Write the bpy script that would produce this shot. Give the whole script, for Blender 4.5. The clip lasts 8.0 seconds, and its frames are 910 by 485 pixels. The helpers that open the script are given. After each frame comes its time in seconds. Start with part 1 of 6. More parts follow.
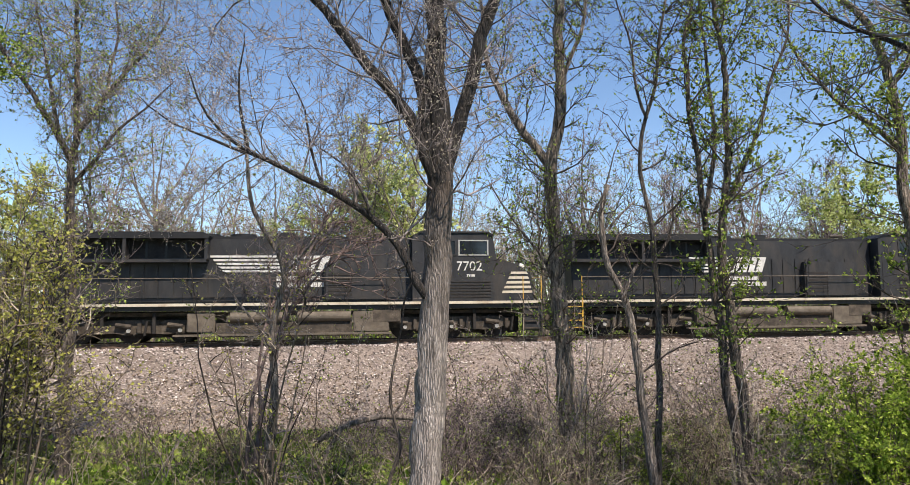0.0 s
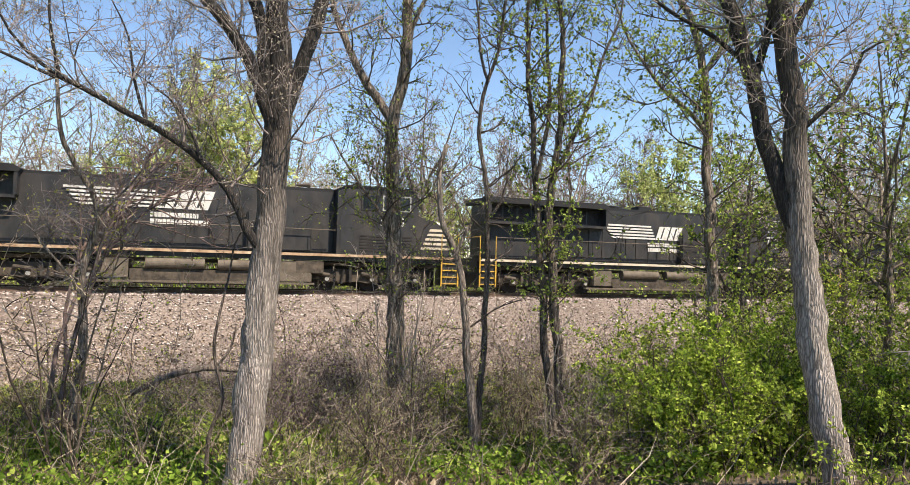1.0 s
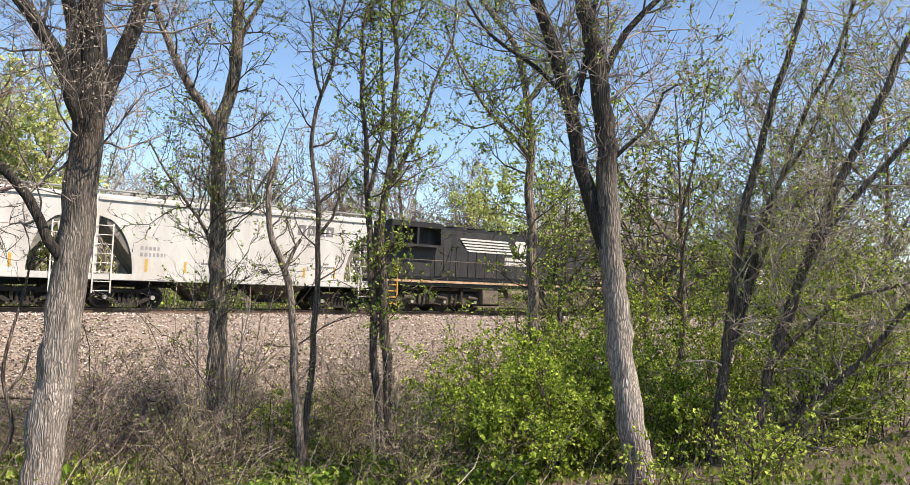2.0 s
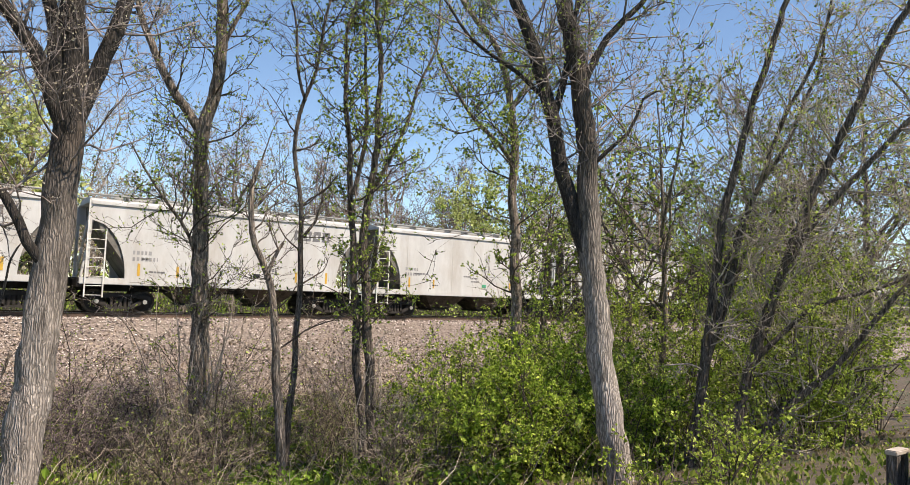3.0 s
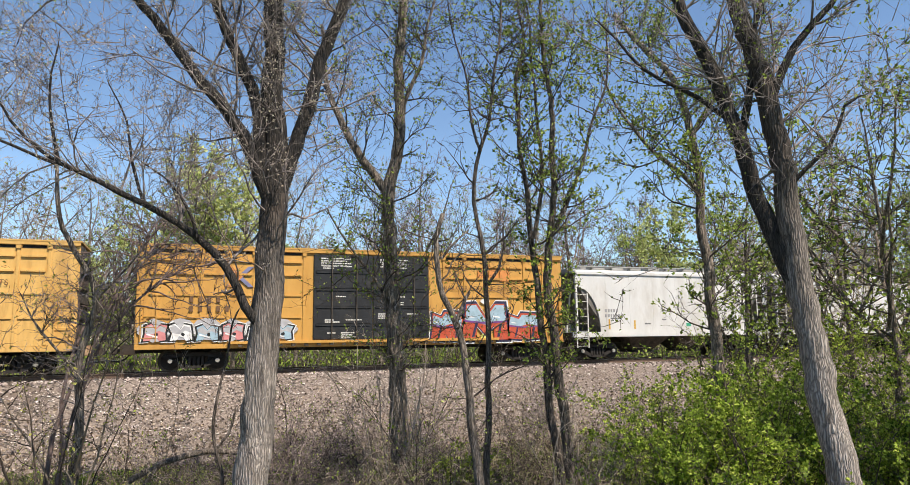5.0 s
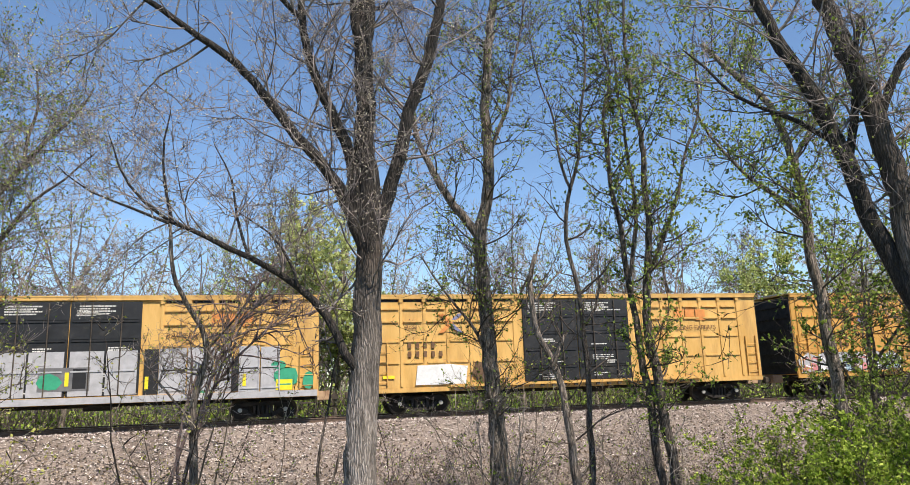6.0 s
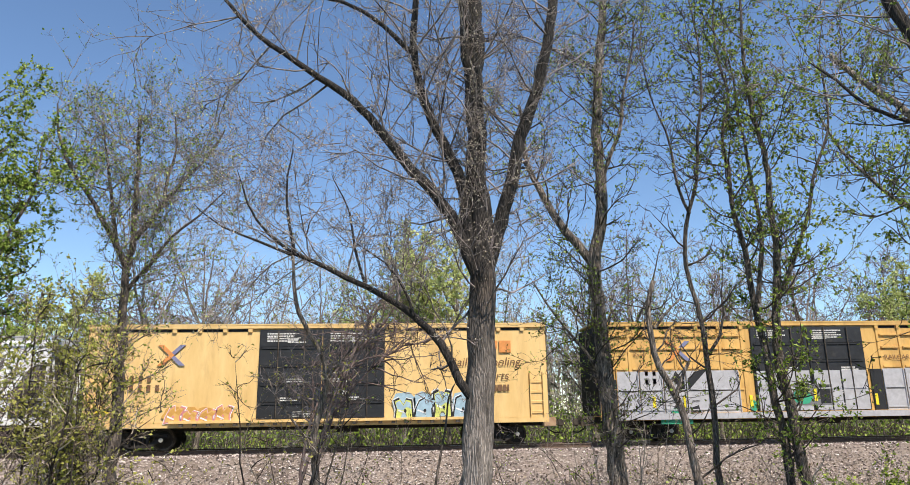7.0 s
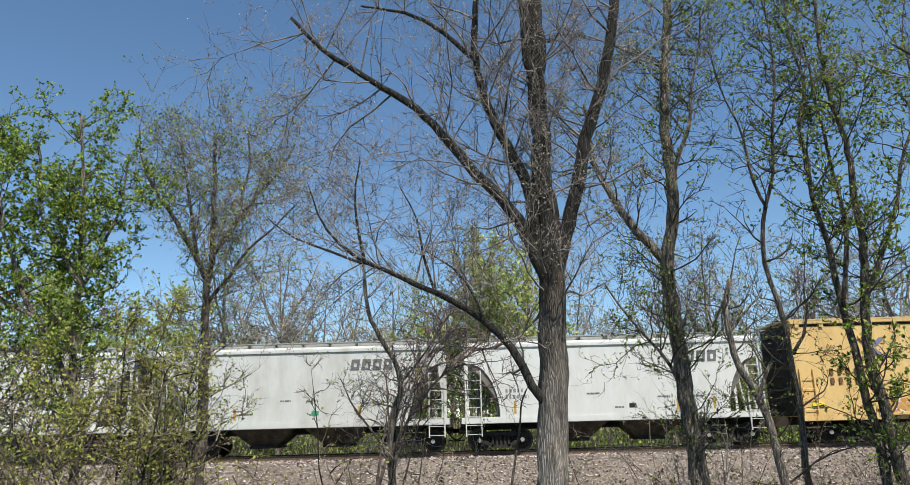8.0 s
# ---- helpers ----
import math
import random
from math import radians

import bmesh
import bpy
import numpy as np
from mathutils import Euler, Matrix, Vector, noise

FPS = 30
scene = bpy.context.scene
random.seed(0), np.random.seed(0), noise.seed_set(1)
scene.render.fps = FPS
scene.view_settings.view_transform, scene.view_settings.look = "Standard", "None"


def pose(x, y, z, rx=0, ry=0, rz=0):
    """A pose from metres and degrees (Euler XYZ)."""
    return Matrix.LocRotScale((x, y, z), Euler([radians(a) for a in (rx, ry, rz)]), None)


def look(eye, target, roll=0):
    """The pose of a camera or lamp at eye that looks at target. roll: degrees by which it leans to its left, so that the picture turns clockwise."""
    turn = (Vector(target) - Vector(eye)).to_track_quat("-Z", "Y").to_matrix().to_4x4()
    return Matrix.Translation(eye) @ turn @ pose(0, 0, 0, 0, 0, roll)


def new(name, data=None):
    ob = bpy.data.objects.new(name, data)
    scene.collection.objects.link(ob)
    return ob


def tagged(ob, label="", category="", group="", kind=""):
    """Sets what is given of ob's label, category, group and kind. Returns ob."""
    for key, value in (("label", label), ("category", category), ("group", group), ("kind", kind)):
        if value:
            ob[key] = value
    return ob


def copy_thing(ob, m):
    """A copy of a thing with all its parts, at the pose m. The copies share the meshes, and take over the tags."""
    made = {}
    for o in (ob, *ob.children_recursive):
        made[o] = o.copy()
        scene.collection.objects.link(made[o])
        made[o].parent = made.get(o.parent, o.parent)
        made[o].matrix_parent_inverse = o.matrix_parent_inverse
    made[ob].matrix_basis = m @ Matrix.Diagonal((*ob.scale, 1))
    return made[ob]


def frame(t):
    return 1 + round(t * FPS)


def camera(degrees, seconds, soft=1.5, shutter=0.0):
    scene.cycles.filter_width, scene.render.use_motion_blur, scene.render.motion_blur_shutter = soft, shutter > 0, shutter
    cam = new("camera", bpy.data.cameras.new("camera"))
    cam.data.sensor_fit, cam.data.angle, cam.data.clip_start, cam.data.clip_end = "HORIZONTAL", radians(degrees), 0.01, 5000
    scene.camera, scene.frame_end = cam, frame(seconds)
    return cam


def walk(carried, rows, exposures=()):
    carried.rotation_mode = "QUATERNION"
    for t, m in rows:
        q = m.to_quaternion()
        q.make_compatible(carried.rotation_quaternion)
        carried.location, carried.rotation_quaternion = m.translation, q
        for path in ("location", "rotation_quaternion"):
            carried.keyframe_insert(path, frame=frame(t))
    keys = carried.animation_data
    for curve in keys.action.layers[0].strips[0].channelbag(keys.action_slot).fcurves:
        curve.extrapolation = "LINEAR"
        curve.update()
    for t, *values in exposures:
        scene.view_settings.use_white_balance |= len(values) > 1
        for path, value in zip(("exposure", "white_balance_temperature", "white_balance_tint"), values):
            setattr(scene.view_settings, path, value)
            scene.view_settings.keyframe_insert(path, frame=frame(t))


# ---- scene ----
cam = camera(65.63, 8.0, soft=0.5)
# seconds, eye x y z in metres, yaw, pitch, roll in degrees
ROWS = [
    (0.0, -0.020, -0.002, 4.272, -8.31, 5.20, 0.59),
    (0.2, -0.015, 0.016, 4.231, -13.92, 3.33, -1.41),
    (0.5, -0.018, 0.021, 4.258, -19.65, 2.10, -2.26),
    (1.0, -0.005, 0.001, 4.250, -21.61, 1.71, -1.68),
    (1.5, -0.049, 0.013, 4.246, -26.80, 2.49, -1.73),
    (1.7, -0.052, 0.017, 4.240, -32.98, 2.97, -2.20),
    (2.8, -0.010, -0.106, 4.185, -36.91, 3.99, -1.87),
    (3.0, -0.008, -0.108, 4.187, -36.46, 4.11, -2.13),
    (3.5, 0.014, -0.061, 4.194, -30.72, 4.51, -2.67),
    (4.0, 0.015, -0.047, 4.193, -29.39, 5.01, -2.86),
    (4.5, 0.029, -0.017, 4.175, -26.74, 5.38, -2.04),
    (4.7, 0.023, -0.000, 4.174, -24.51, 6.20, -0.45),
    (5.8, 0.036, 0.003, 4.180, -15.22, 10.33, 1.07),
    (6.0, 0.030, 0.011, 4.159, -13.63, 11.22, 1.91),
    (6.5, 0.006, 0.016, 4.162, -8.20, 12.90, 1.83),
    (7.0, 0.004, 0.054, 4.172, -4.66, 13.69, 0.89),
    (7.2, -0.003, 0.057, 4.167, -3.86, 13.93, 0.52),
    (7.5, -0.004, 0.092, 4.179, 0.50, 13.77, 0.40),
    (8.0, 0.036, 0.057, 4.174, 1.26, 14.17, 1.40),
]
walk(cam, [(t, pose(x, y, z, 90 + pitch, roll, yaw)) for t, x, y, z, yaw, pitch, roll in ROWS],
     exposures=[(0.0, 0.50, 6650, 15), (0.5, 0.66, 6950, 14), (1.0, 0.76, 7050, 15), (1.7, 0.86, 7100, 15), (3.0, 0.62, 7050, 15), (4.5, 0.46, 6900, 13), (6.0, 0.52, 6600, 13), (7.0, 0.48, 6500, 13), (7.5, 0.40, 6400, 10), (8.0, 0.16, 6350, 6)])

# ---- light ----
SUN_ELEV, SUN_AZ = 55.0, 154.0  # degrees; azimuth clockwise from +y, so the sun stands behind the camera
world = bpy.data.worlds.new("sky")
world.use_nodes = True
scene.world = world
wn = world.node_tree
sky = wn.nodes.new("ShaderNodeTexSky")
sky.sky_type, sky.sun_disc = "NISHITA", False
sky.sun_elevation, sky.sun_rotation = radians(SUN_ELEV), radians(SUN_AZ)
sky.air_density, sky.dust_density, sky.ozone_density = 1.0, 0.0, 1.6
sky.altitude = 500
deep = wn.nodes.new("ShaderNodeMix")  # the clear spring sky is a deeper blue than the model's
deep.data_type, deep.blend_type = "RGBA", "MULTIPLY"
deep.inputs[0].default_value, deep.inputs[7].default_value = 1.0, (0.85, 0.955, 1.01, 1)
wn.links.new(sky.outputs[0], deep.inputs[6])
wn.links.new(deep.outputs[2], wn.nodes["Background"].inputs[0])
wn.nodes["Background"].inputs[1].default_value = 0.124
sun = new("sun", bpy.data.lights.new("sun", "SUN"))
sun.data.energy, sun.data.angle, sun.data.color = 4.9, radians(0.53), (1.0, 0.915, 0.775)
sd = Vector((math.sin(radians(SUN_AZ)) * math.cos(radians(SUN_ELEV)), math.cos(radians(SUN_AZ)) * math.cos(radians(SUN_ELEV)), math.sin(radians(SUN_ELEV))))
sun.matrix_world = look(sd * 60, (0, 0, 0))

# ---- materials ----


def mat(name, a, b, scale=3.0, rough=0.7, bump=0.0, bscale=None, metal=0.0, stretch=(1, 1, 1), dirt=None, dscale=0.6, dlow=0.5, dhigh=0.7, world_space=False):
    """Two-tone noise at one scale, a second tone of dirt at a larger one, and a fine relief."""
    m = bpy.data.materials.new(name)
    m.use_nodes = True
    nt = m.node_tree
    n, link = nt.nodes, nt.links
    bs = n["Principled BSDF"]
    tc = n.new("ShaderNodeTexCoord")
    mp = n.new("ShaderNodeMapping")
    mp.inputs["Scale"].default_value = stretch
    link.new(tc.outputs["Object"], mp.inputs[0])
    no = n.new("ShaderNodeTexNoise")
    no.inputs["Scale"].default_value, no.inputs["Detail"].default_value, no.inputs["Roughness"].default_value = scale, 6, 0.65
    link.new(mp.outputs[0], no.inputs["Vector"])
    cr = n.new("ShaderNodeValToRGB")
    cr.color_ramp.elements[0].position, cr.color_ramp.elements[1].position = 0.32, 0.68
    cr.color_ramp.elements[0].color, cr.color_ramp.elements[1].color = (*a, 1), (*b, 1)
    link.new(no.outputs[0], cr.inputs[0])
    col = cr.outputs[0]
    if dirt:
        n2 = n.new("ShaderNodeTexNoise")
        n2.inputs["Scale"].default_value, n2.inputs["Detail"].default_value, n2.inputs["Roughness"].default_value = dscale, 8, 0.7
        link.new(mp.outputs[0], n2.inputs["Vector"])
        mr = n.new("ShaderNodeMapRange")
        mr.inputs[1].default_value, mr.inputs[2].default_value = dlow, dhigh
        link.new(n2.outputs[0], mr.inputs[0])
        mx = n.new("ShaderNodeMix")
        mx.data_type = "RGBA"
        link.new(mr.outputs[0], mx.inputs[0])
        link.new(col, mx.inputs[6])
        mx.inputs[7].default_value = (*dirt, 1)
        col = mx.outputs[2]
    link.new(col, bs.inputs["Base Color"])
    bs.inputs["Roughness"].default_value, bs.inputs["Metallic"].default_value = rough, metal
    if bump:
        n3 = n.new("ShaderNodeTexNoise")
        n3.inputs["Scale"].default_value, n3.inputs["Detail"].default_value = bscale or scale * 4, 5
        link.new(mp.outputs[0], n3.inputs["Vector"])
        bp = n.new("ShaderNodeBump")
        bp.inputs["Strength"].default_value, bp.inputs["Distance"].default_value = bump, 0.02
        link.new(n3.outputs[0], bp.inputs["Height"])
        link.new(bp.outputs[0], bs.inputs["Normal"])
    return m


def leaf_mat(name, dark, mid, light):
    """Thin leaves, each of its own tone, that let light through."""
    m = bpy.data.materials.new(name)
    m.use_nodes = True
    nt = m.node_tree
    n, link = nt.nodes, nt.links
    n.remove(n["Principled BSDF"])
    geo = n.new("ShaderNodeNewGeometry")
    cr = n.new("ShaderNodeValToRGB")
    cr.color_ramp.elements[0].color, cr.color_ramp.elements[1].color = (*dark, 1), (*light, 1)
    e = cr.color_ramp.elements.new(0.55)
    e.color = (*mid, 1)
    link.new(geo.outputs["Random Per Island"], cr.inputs[0])
    di, tr, ms = n.new("ShaderNodeBsdfDiffuse"), n.new("ShaderNodeBsdfTranslucent"), n.new("ShaderNodeMixShader")
    link.new(cr.outputs[0], di.inputs[0])
    link.new(cr.outputs[0], tr.inputs[0])
    ms.inputs[0].default_value = 0.42
    link.new(di.outputs[0], ms.inputs[1])
    link.new(tr.outputs[0], ms.inputs[2])
    link.new(ms.outputs[0], n["Material Output"].inputs[0])
    return m


def island_mat(name, tones, rough=0.9):
    """Loose pieces in one mesh, each with a tone of its own."""
    m = bpy.data.materials.new(name)
    m.use_nodes = True
    nt = m.node_tree
    n, link = nt.nodes, nt.links
    geo = n.new("ShaderNodeNewGeometry")
    cr = n.new("ShaderNodeValToRGB")
    els = cr.color_ramp.elements
    els[0].color, els[1].color = (*tones[0], 1), (*tones[-1], 1)
    for i, t in enumerate(tones[1:-1]):
        els.new((i + 1) / (len(tones) - 1)).color = (*t, 1)
    link.new(geo.outputs["Random Per Island"], cr.inputs[0])
    link.new(cr.outputs[0], n["Principled BSDF"].inputs["Base Color"])
    n["Principled BSDF"].inputs["Roughness"].default_value = rough
    return m


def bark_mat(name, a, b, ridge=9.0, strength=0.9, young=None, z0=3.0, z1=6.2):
    """Furrowed bark: ridges drawn out along the stem. young: a tone that paints shade onto the upper stem, from height
    z0 to z1.
    """
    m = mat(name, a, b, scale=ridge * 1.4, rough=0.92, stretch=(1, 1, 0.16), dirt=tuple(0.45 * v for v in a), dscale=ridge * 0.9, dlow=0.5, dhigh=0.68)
    n, link = m.node_tree.nodes, m.node_tree.links
    bs = n["Principled BSDF"]
    tc, mp = n["Texture Coordinate"], n.new("ShaderNodeMapping")
    mp.inputs["Scale"].default_value = (1, 1, 0.085)
    wob, add = n.new("ShaderNodeTexNoise"), n.new("ShaderNodeVectorMath")
    wob.inputs["Scale"].default_value = 9.0
    sc = n.new("ShaderNodeVectorMath")
    sc.operation, sc.inputs["Scale"].default_value = "SCALE", 0.035
    link.new(tc.outputs["Object"], wob.inputs["Vector"])
    link.new(wob.outputs["Color"], sc.inputs[0])
    link.new(tc.outputs["Object"], add.inputs[0])
    link.new(sc.outputs[0], add.inputs[1])
    link.new(add.outputs[0], mp.inputs[0])
    vo = n.new("ShaderNodeTexVoronoi")
    vo.feature = "DISTANCE_TO_EDGE"
    vo.inputs["Scale"].default_value = ridge * 3.3
    link.new(mp.outputs[0], vo.inputs["Vector"])
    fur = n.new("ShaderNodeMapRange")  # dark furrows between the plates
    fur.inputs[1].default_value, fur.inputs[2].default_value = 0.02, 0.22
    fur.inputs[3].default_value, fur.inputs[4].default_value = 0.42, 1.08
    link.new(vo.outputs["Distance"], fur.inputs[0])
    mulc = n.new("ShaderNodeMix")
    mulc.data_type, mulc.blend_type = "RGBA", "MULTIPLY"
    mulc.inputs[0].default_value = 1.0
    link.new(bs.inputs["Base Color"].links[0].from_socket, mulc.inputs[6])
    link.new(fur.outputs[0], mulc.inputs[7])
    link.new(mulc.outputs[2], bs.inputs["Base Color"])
    bp = n.new("ShaderNodeBump")
    bp.inputs["Strength"].default_value, bp.inputs["Distance"].default_value = strength, 0.05
    link.new(vo.outputs["Distance"], bp.inputs["Height"])
    link.new(bp.outputs[0], bs.inputs["Normal"])
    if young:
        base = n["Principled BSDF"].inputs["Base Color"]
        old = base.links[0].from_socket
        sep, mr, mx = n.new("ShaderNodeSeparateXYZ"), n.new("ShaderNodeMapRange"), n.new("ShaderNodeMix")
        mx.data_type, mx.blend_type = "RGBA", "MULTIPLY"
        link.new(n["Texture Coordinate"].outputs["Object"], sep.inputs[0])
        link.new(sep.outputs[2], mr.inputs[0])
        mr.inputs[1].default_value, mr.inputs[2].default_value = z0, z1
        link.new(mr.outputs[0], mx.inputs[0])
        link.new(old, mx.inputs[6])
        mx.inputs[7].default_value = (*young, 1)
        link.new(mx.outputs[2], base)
    return m


# the crown's shade on the upper trunk is multiplied into this colour
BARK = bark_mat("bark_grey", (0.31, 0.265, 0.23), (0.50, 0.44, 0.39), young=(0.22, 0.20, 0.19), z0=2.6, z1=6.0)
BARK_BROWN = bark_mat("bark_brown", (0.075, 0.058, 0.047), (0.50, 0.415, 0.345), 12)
# darkened bark for limbs, with their shaded side put into the colour
BARK_LIMB_SHADE = bark_mat("bark_of_limbs_shaded", (0.018, 0.015, 0.013), (0.085, 0.071, 0.063), 14)
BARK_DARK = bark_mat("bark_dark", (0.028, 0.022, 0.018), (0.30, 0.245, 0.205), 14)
TWIG = mat("twig_bark", (0.014, 0.011, 0.009), (0.15, 0.118, 0.095), 2.6, 0.9)
TWIG_GREY = mat("twig_bark_grey", (0.022, 0.018, 0.017), (0.40, 0.34, 0.32), 3.2, 0.9)
TWIG_RED = mat("twig_bark_reddish", (0.05, 0.034, 0.031), (0.27, 0.195, 0.175), 2.4, 0.9)
TWIG_PALE = mat("twig_bark_pale", (0.17, 0.14, 0.115), (0.50, 0.43, 0.365), 2.2, 0.9)
LEAF = leaf_mat("leaf_young", (0.065, 0.11, 0.02), (0.26, 0.365, 0.065), (0.55, 0.64, 0.17))
LEAF_BRIGHT = leaf_mat("leaf_bright", (0.055, 0.10, 0.014), (0.30, 0.43, 0.055), (0.62, 0.71, 0.15))
LEAF_SHRUB = leaf_mat("leaf_of_tall_shrubs", (0.09, 0.14, 0.02), (0.34, 0.45, 0.065), (0.64, 0.72, 0.18))
LEAF_YELLOW = leaf_mat("leaf_yellowish", (0.24, 0.25, 0.05), (0.42, 0.42, 0.10), (0.58, 0.57, 0.18))
LEAF_PALE = leaf_mat("leaf_pale_spring", (0.34, 0.38, 0.12), (0.50, 0.55, 0.21), (0.66, 0.69, 0.32))
LEAF_BUD = leaf_mat("swelling_buds", (0.36, 0.30, 0.23), (0.55, 0.49, 0.38), (0.72, 0.68, 0.52))
WEED = leaf_mat("spring_weed", (0.045, 0.09, 0.014), (0.19, 0.31, 0.045), (0.46, 0.57, 0.12))
GRASS = leaf_mat("grass_blade", (0.06, 0.10, 0.018), (0.20, 0.27, 0.05), (0.45, 0.47, 0.16))
STRAW = leaf_mat("dry_straw", (0.12, 0.094, 0.06), (0.33, 0.265, 0.175), (0.52, 0.435, 0.30))
SOIL = mat("soil_litter", (0.03, 0.022, 0.016), (0.15, 0.115, 0.08), 5.0, 0.95, 0.8, 26, dirt=(0.05, 0.068, 0.022), dscale=0.5, dlow=0.5, dhigh=0.66)
FIELD = mat("far_grass", (0.07, 0.11, 0.03), (0.17, 0.22, 0.06), 1.2, 0.95, 0.6, 12, dirt=(0.20, 0.17, 0.10), dscale=0.15)
BALLAST = mat("ballast_bed", (0.10, 0.079, 0.065), (0.36, 0.298, 0.252), 16, 0.95, 1.0, 30, dirt=(0.13, 0.10, 0.08), dscale=0.5, dlow=0.52, dhigh=0.72)
STONE = island_mat("ballast_stone", [(0.045, 0.034, 0.030), (0.14, 0.108, 0.097), (0.28, 0.225, 0.202), (0.36, 0.297, 0.268), (0.44, 0.375, 0.342), (0.70, 0.64, 0.595)])
LITTER = island_mat("leaf_litter", [(0.10, 0.07, 0.045), (0.22, 0.16, 0.11), (0.36, 0.28, 0.20), (0.50, 0.42, 0.33)])
WOODTIE = mat("creosoted_wood", (0.05, 0.04, 0.033), (0.12, 0.095, 0.075), 6, 0.9, 0.5)
RAIL = mat("rail_steel", (0.09, 0.06, 0.045), (0.17, 0.115, 0.085), 8, 0.6, 0.2, metal=0.3)
RAILTOP = mat("rail_head", (0.42, 0.40, 0.38), (0.58, 0.56, 0.54), 6, 0.28, metal=0.9)
BLACK = mat("black_paint", (0.014, 0.0145, 0.016), (0.033, 0.033, 0.035), 2.5, 0.48, dirt=(0.075, 0.062, 0.05), dscale=1.1, dlow=0.46, dhigh=0.82, stretch=(1, 1, 0.4))
BLACK_TOP = mat("sooty_black_paint", (0.005, 0.0055, 0.006), (0.013, 0.013, 0.014), 3, 0.6)
UNDER = mat("dusty_underframe", (0.022, 0.018, 0.014), (0.085, 0.068, 0.052), 3.0, 0.85, 0.4, dirt=(0.17, 0.138, 0.10), dscale=2.2, dlow=0.48, dhigh=0.8)
DUSTY = mat("dusty_tank", (0.085, 0.07, 0.053), (0.17, 0.142, 0.108), 3.0, 0.8, 0.2, dirt=(0.08, 0.062, 0.045), dscale=2.0)
UNDER_DARK = mat("greasy_underframe", (0.009, 0.008, 0.0075), (0.034, 0.029, 0.025), 4.0, 0.8, 0.3)
CREAM = mat("cream_stripe", (0.50, 0.44, 0.33), (0.68, 0.62, 0.50), 3, 0.6, dirt=(0.33, 0.24, 0.16), dscale=1.5)
RUSTY = mat("rusty_stripe", (0.28, 0.16, 0.09), (0.52, 0.37, 0.24), 2.5, 0.7, dirt=(0.62, 0.52, 0.38), dscale=1.3)
WHITE = mat("white_paint", (0.56, 0.55, 0.515), (0.74, 0.73, 0.695), 3, 0.5, dirt=(0.34, 0.32, 0.28), dscale=2.2, dlow=0.5, dhigh=0.8)
WHITE_ROAD = mat("dusty_white_car", (0.60, 0.605, 0.595), (0.69, 0.694, 0.685), 1.4, 0.55, dirt=(0.45, 0.42, 0.375), dscale=0.9, dlow=0.47, dhigh=0.8, stretch=(1, 1, 0.35))
WHITE_CLEAN = mat("clean_white_car", (0.67, 0.67, 0.66), (0.75, 0.75, 0.74), 1.4, 0.5, dirt=(0.56, 0.535, 0.49), dscale=0.9, dlow=0.52, dhigh=0.85, stretch=(1, 1, 0.35))
WHITE_OLD = mat("stained_white_car", (0.48, 0.483, 0.475), (0.59, 0.593, 0.585), 1.6, 0.6, dirt=(0.40, 0.37, 0.33), dscale=1.1, dlow=0.45, dhigh=0.8, stretch=(1, 1, 0.3))
HOPPER_END_SHADED = mat("grimy_shaded_slope_sheet", (0.10, 0.095, 0.085), (0.24, 0.225, 0.20), 2, 0.8, dirt=(0.06, 0.05, 0.045), dscale=1.5)
YELLOW = mat("faded_yellow_car", (0.58, 0.335, 0.088), (0.73, 0.46, 0.15), 2.2, 0.55, dirt=(0.36, 0.195, 0.07), dscale=1.5, dlow=0.5, dhigh=0.82, stretch=(1, 1, 0.22))
YELLOW_PALE = mat("sunbleached_yellow_car", (0.68, 0.445, 0.165), (0.80, 0.56, 0.24), 1.9, 0.55, dirt=(0.50, 0.30, 0.12), dscale=1.4, dlow=0.52, dhigh=0.86, stretch=(1, 1, 0.22))
YELLOW_DEEP = mat("ochre_car", (0.52, 0.27, 0.055), (0.63, 0.35, 0.085), 1.3, 0.55, dirt=(0.38, 0.19, 0.05), dscale=1.1, dlow=0.5, dhigh=0.8, stretch=(1, 1, 0.35))
SAFETY = mat("safety_yellow", (0.50, 0.29, 0.03), (0.64, 0.40, 0.06), 3, 0.5, dirt=(0.40, 0.26, 0.08), dscale=2)
DOORBLACK = mat("black_car_door", (0.010, 0.011, 0.013), (0.026, 0.027, 0.03), 2, 0.5, dirt=(0.10, 0.085, 0.065), dscale=1.2, dlow=0.55, dhigh=0.9)
GALV = mat("galvanised_roof", (0.38, 0.37, 0.34), (0.52, 0.50, 0.46), 2, 0.45, metal=0.4)
GLASS = mat("cab_glass", (0.012, 0.016, 0.02), (0.02, 0.025, 0.03), 1, 0.06)
LETTER_GREY = mat("grey_lettering", (0.12, 0.12, 0.125), (0.19, 0.19, 0.195), 4, 0.6)
LETTER_FADED = mat("faded_grey_lettering", (0.22, 0.22, 0.225), (0.34, 0.34, 0.345), 4, 0.6)
BROWN_LETTER = mat("brown_lettering", (0.13, 0.065, 0.03), (0.20, 0.11, 0.05), 4, 0.6)

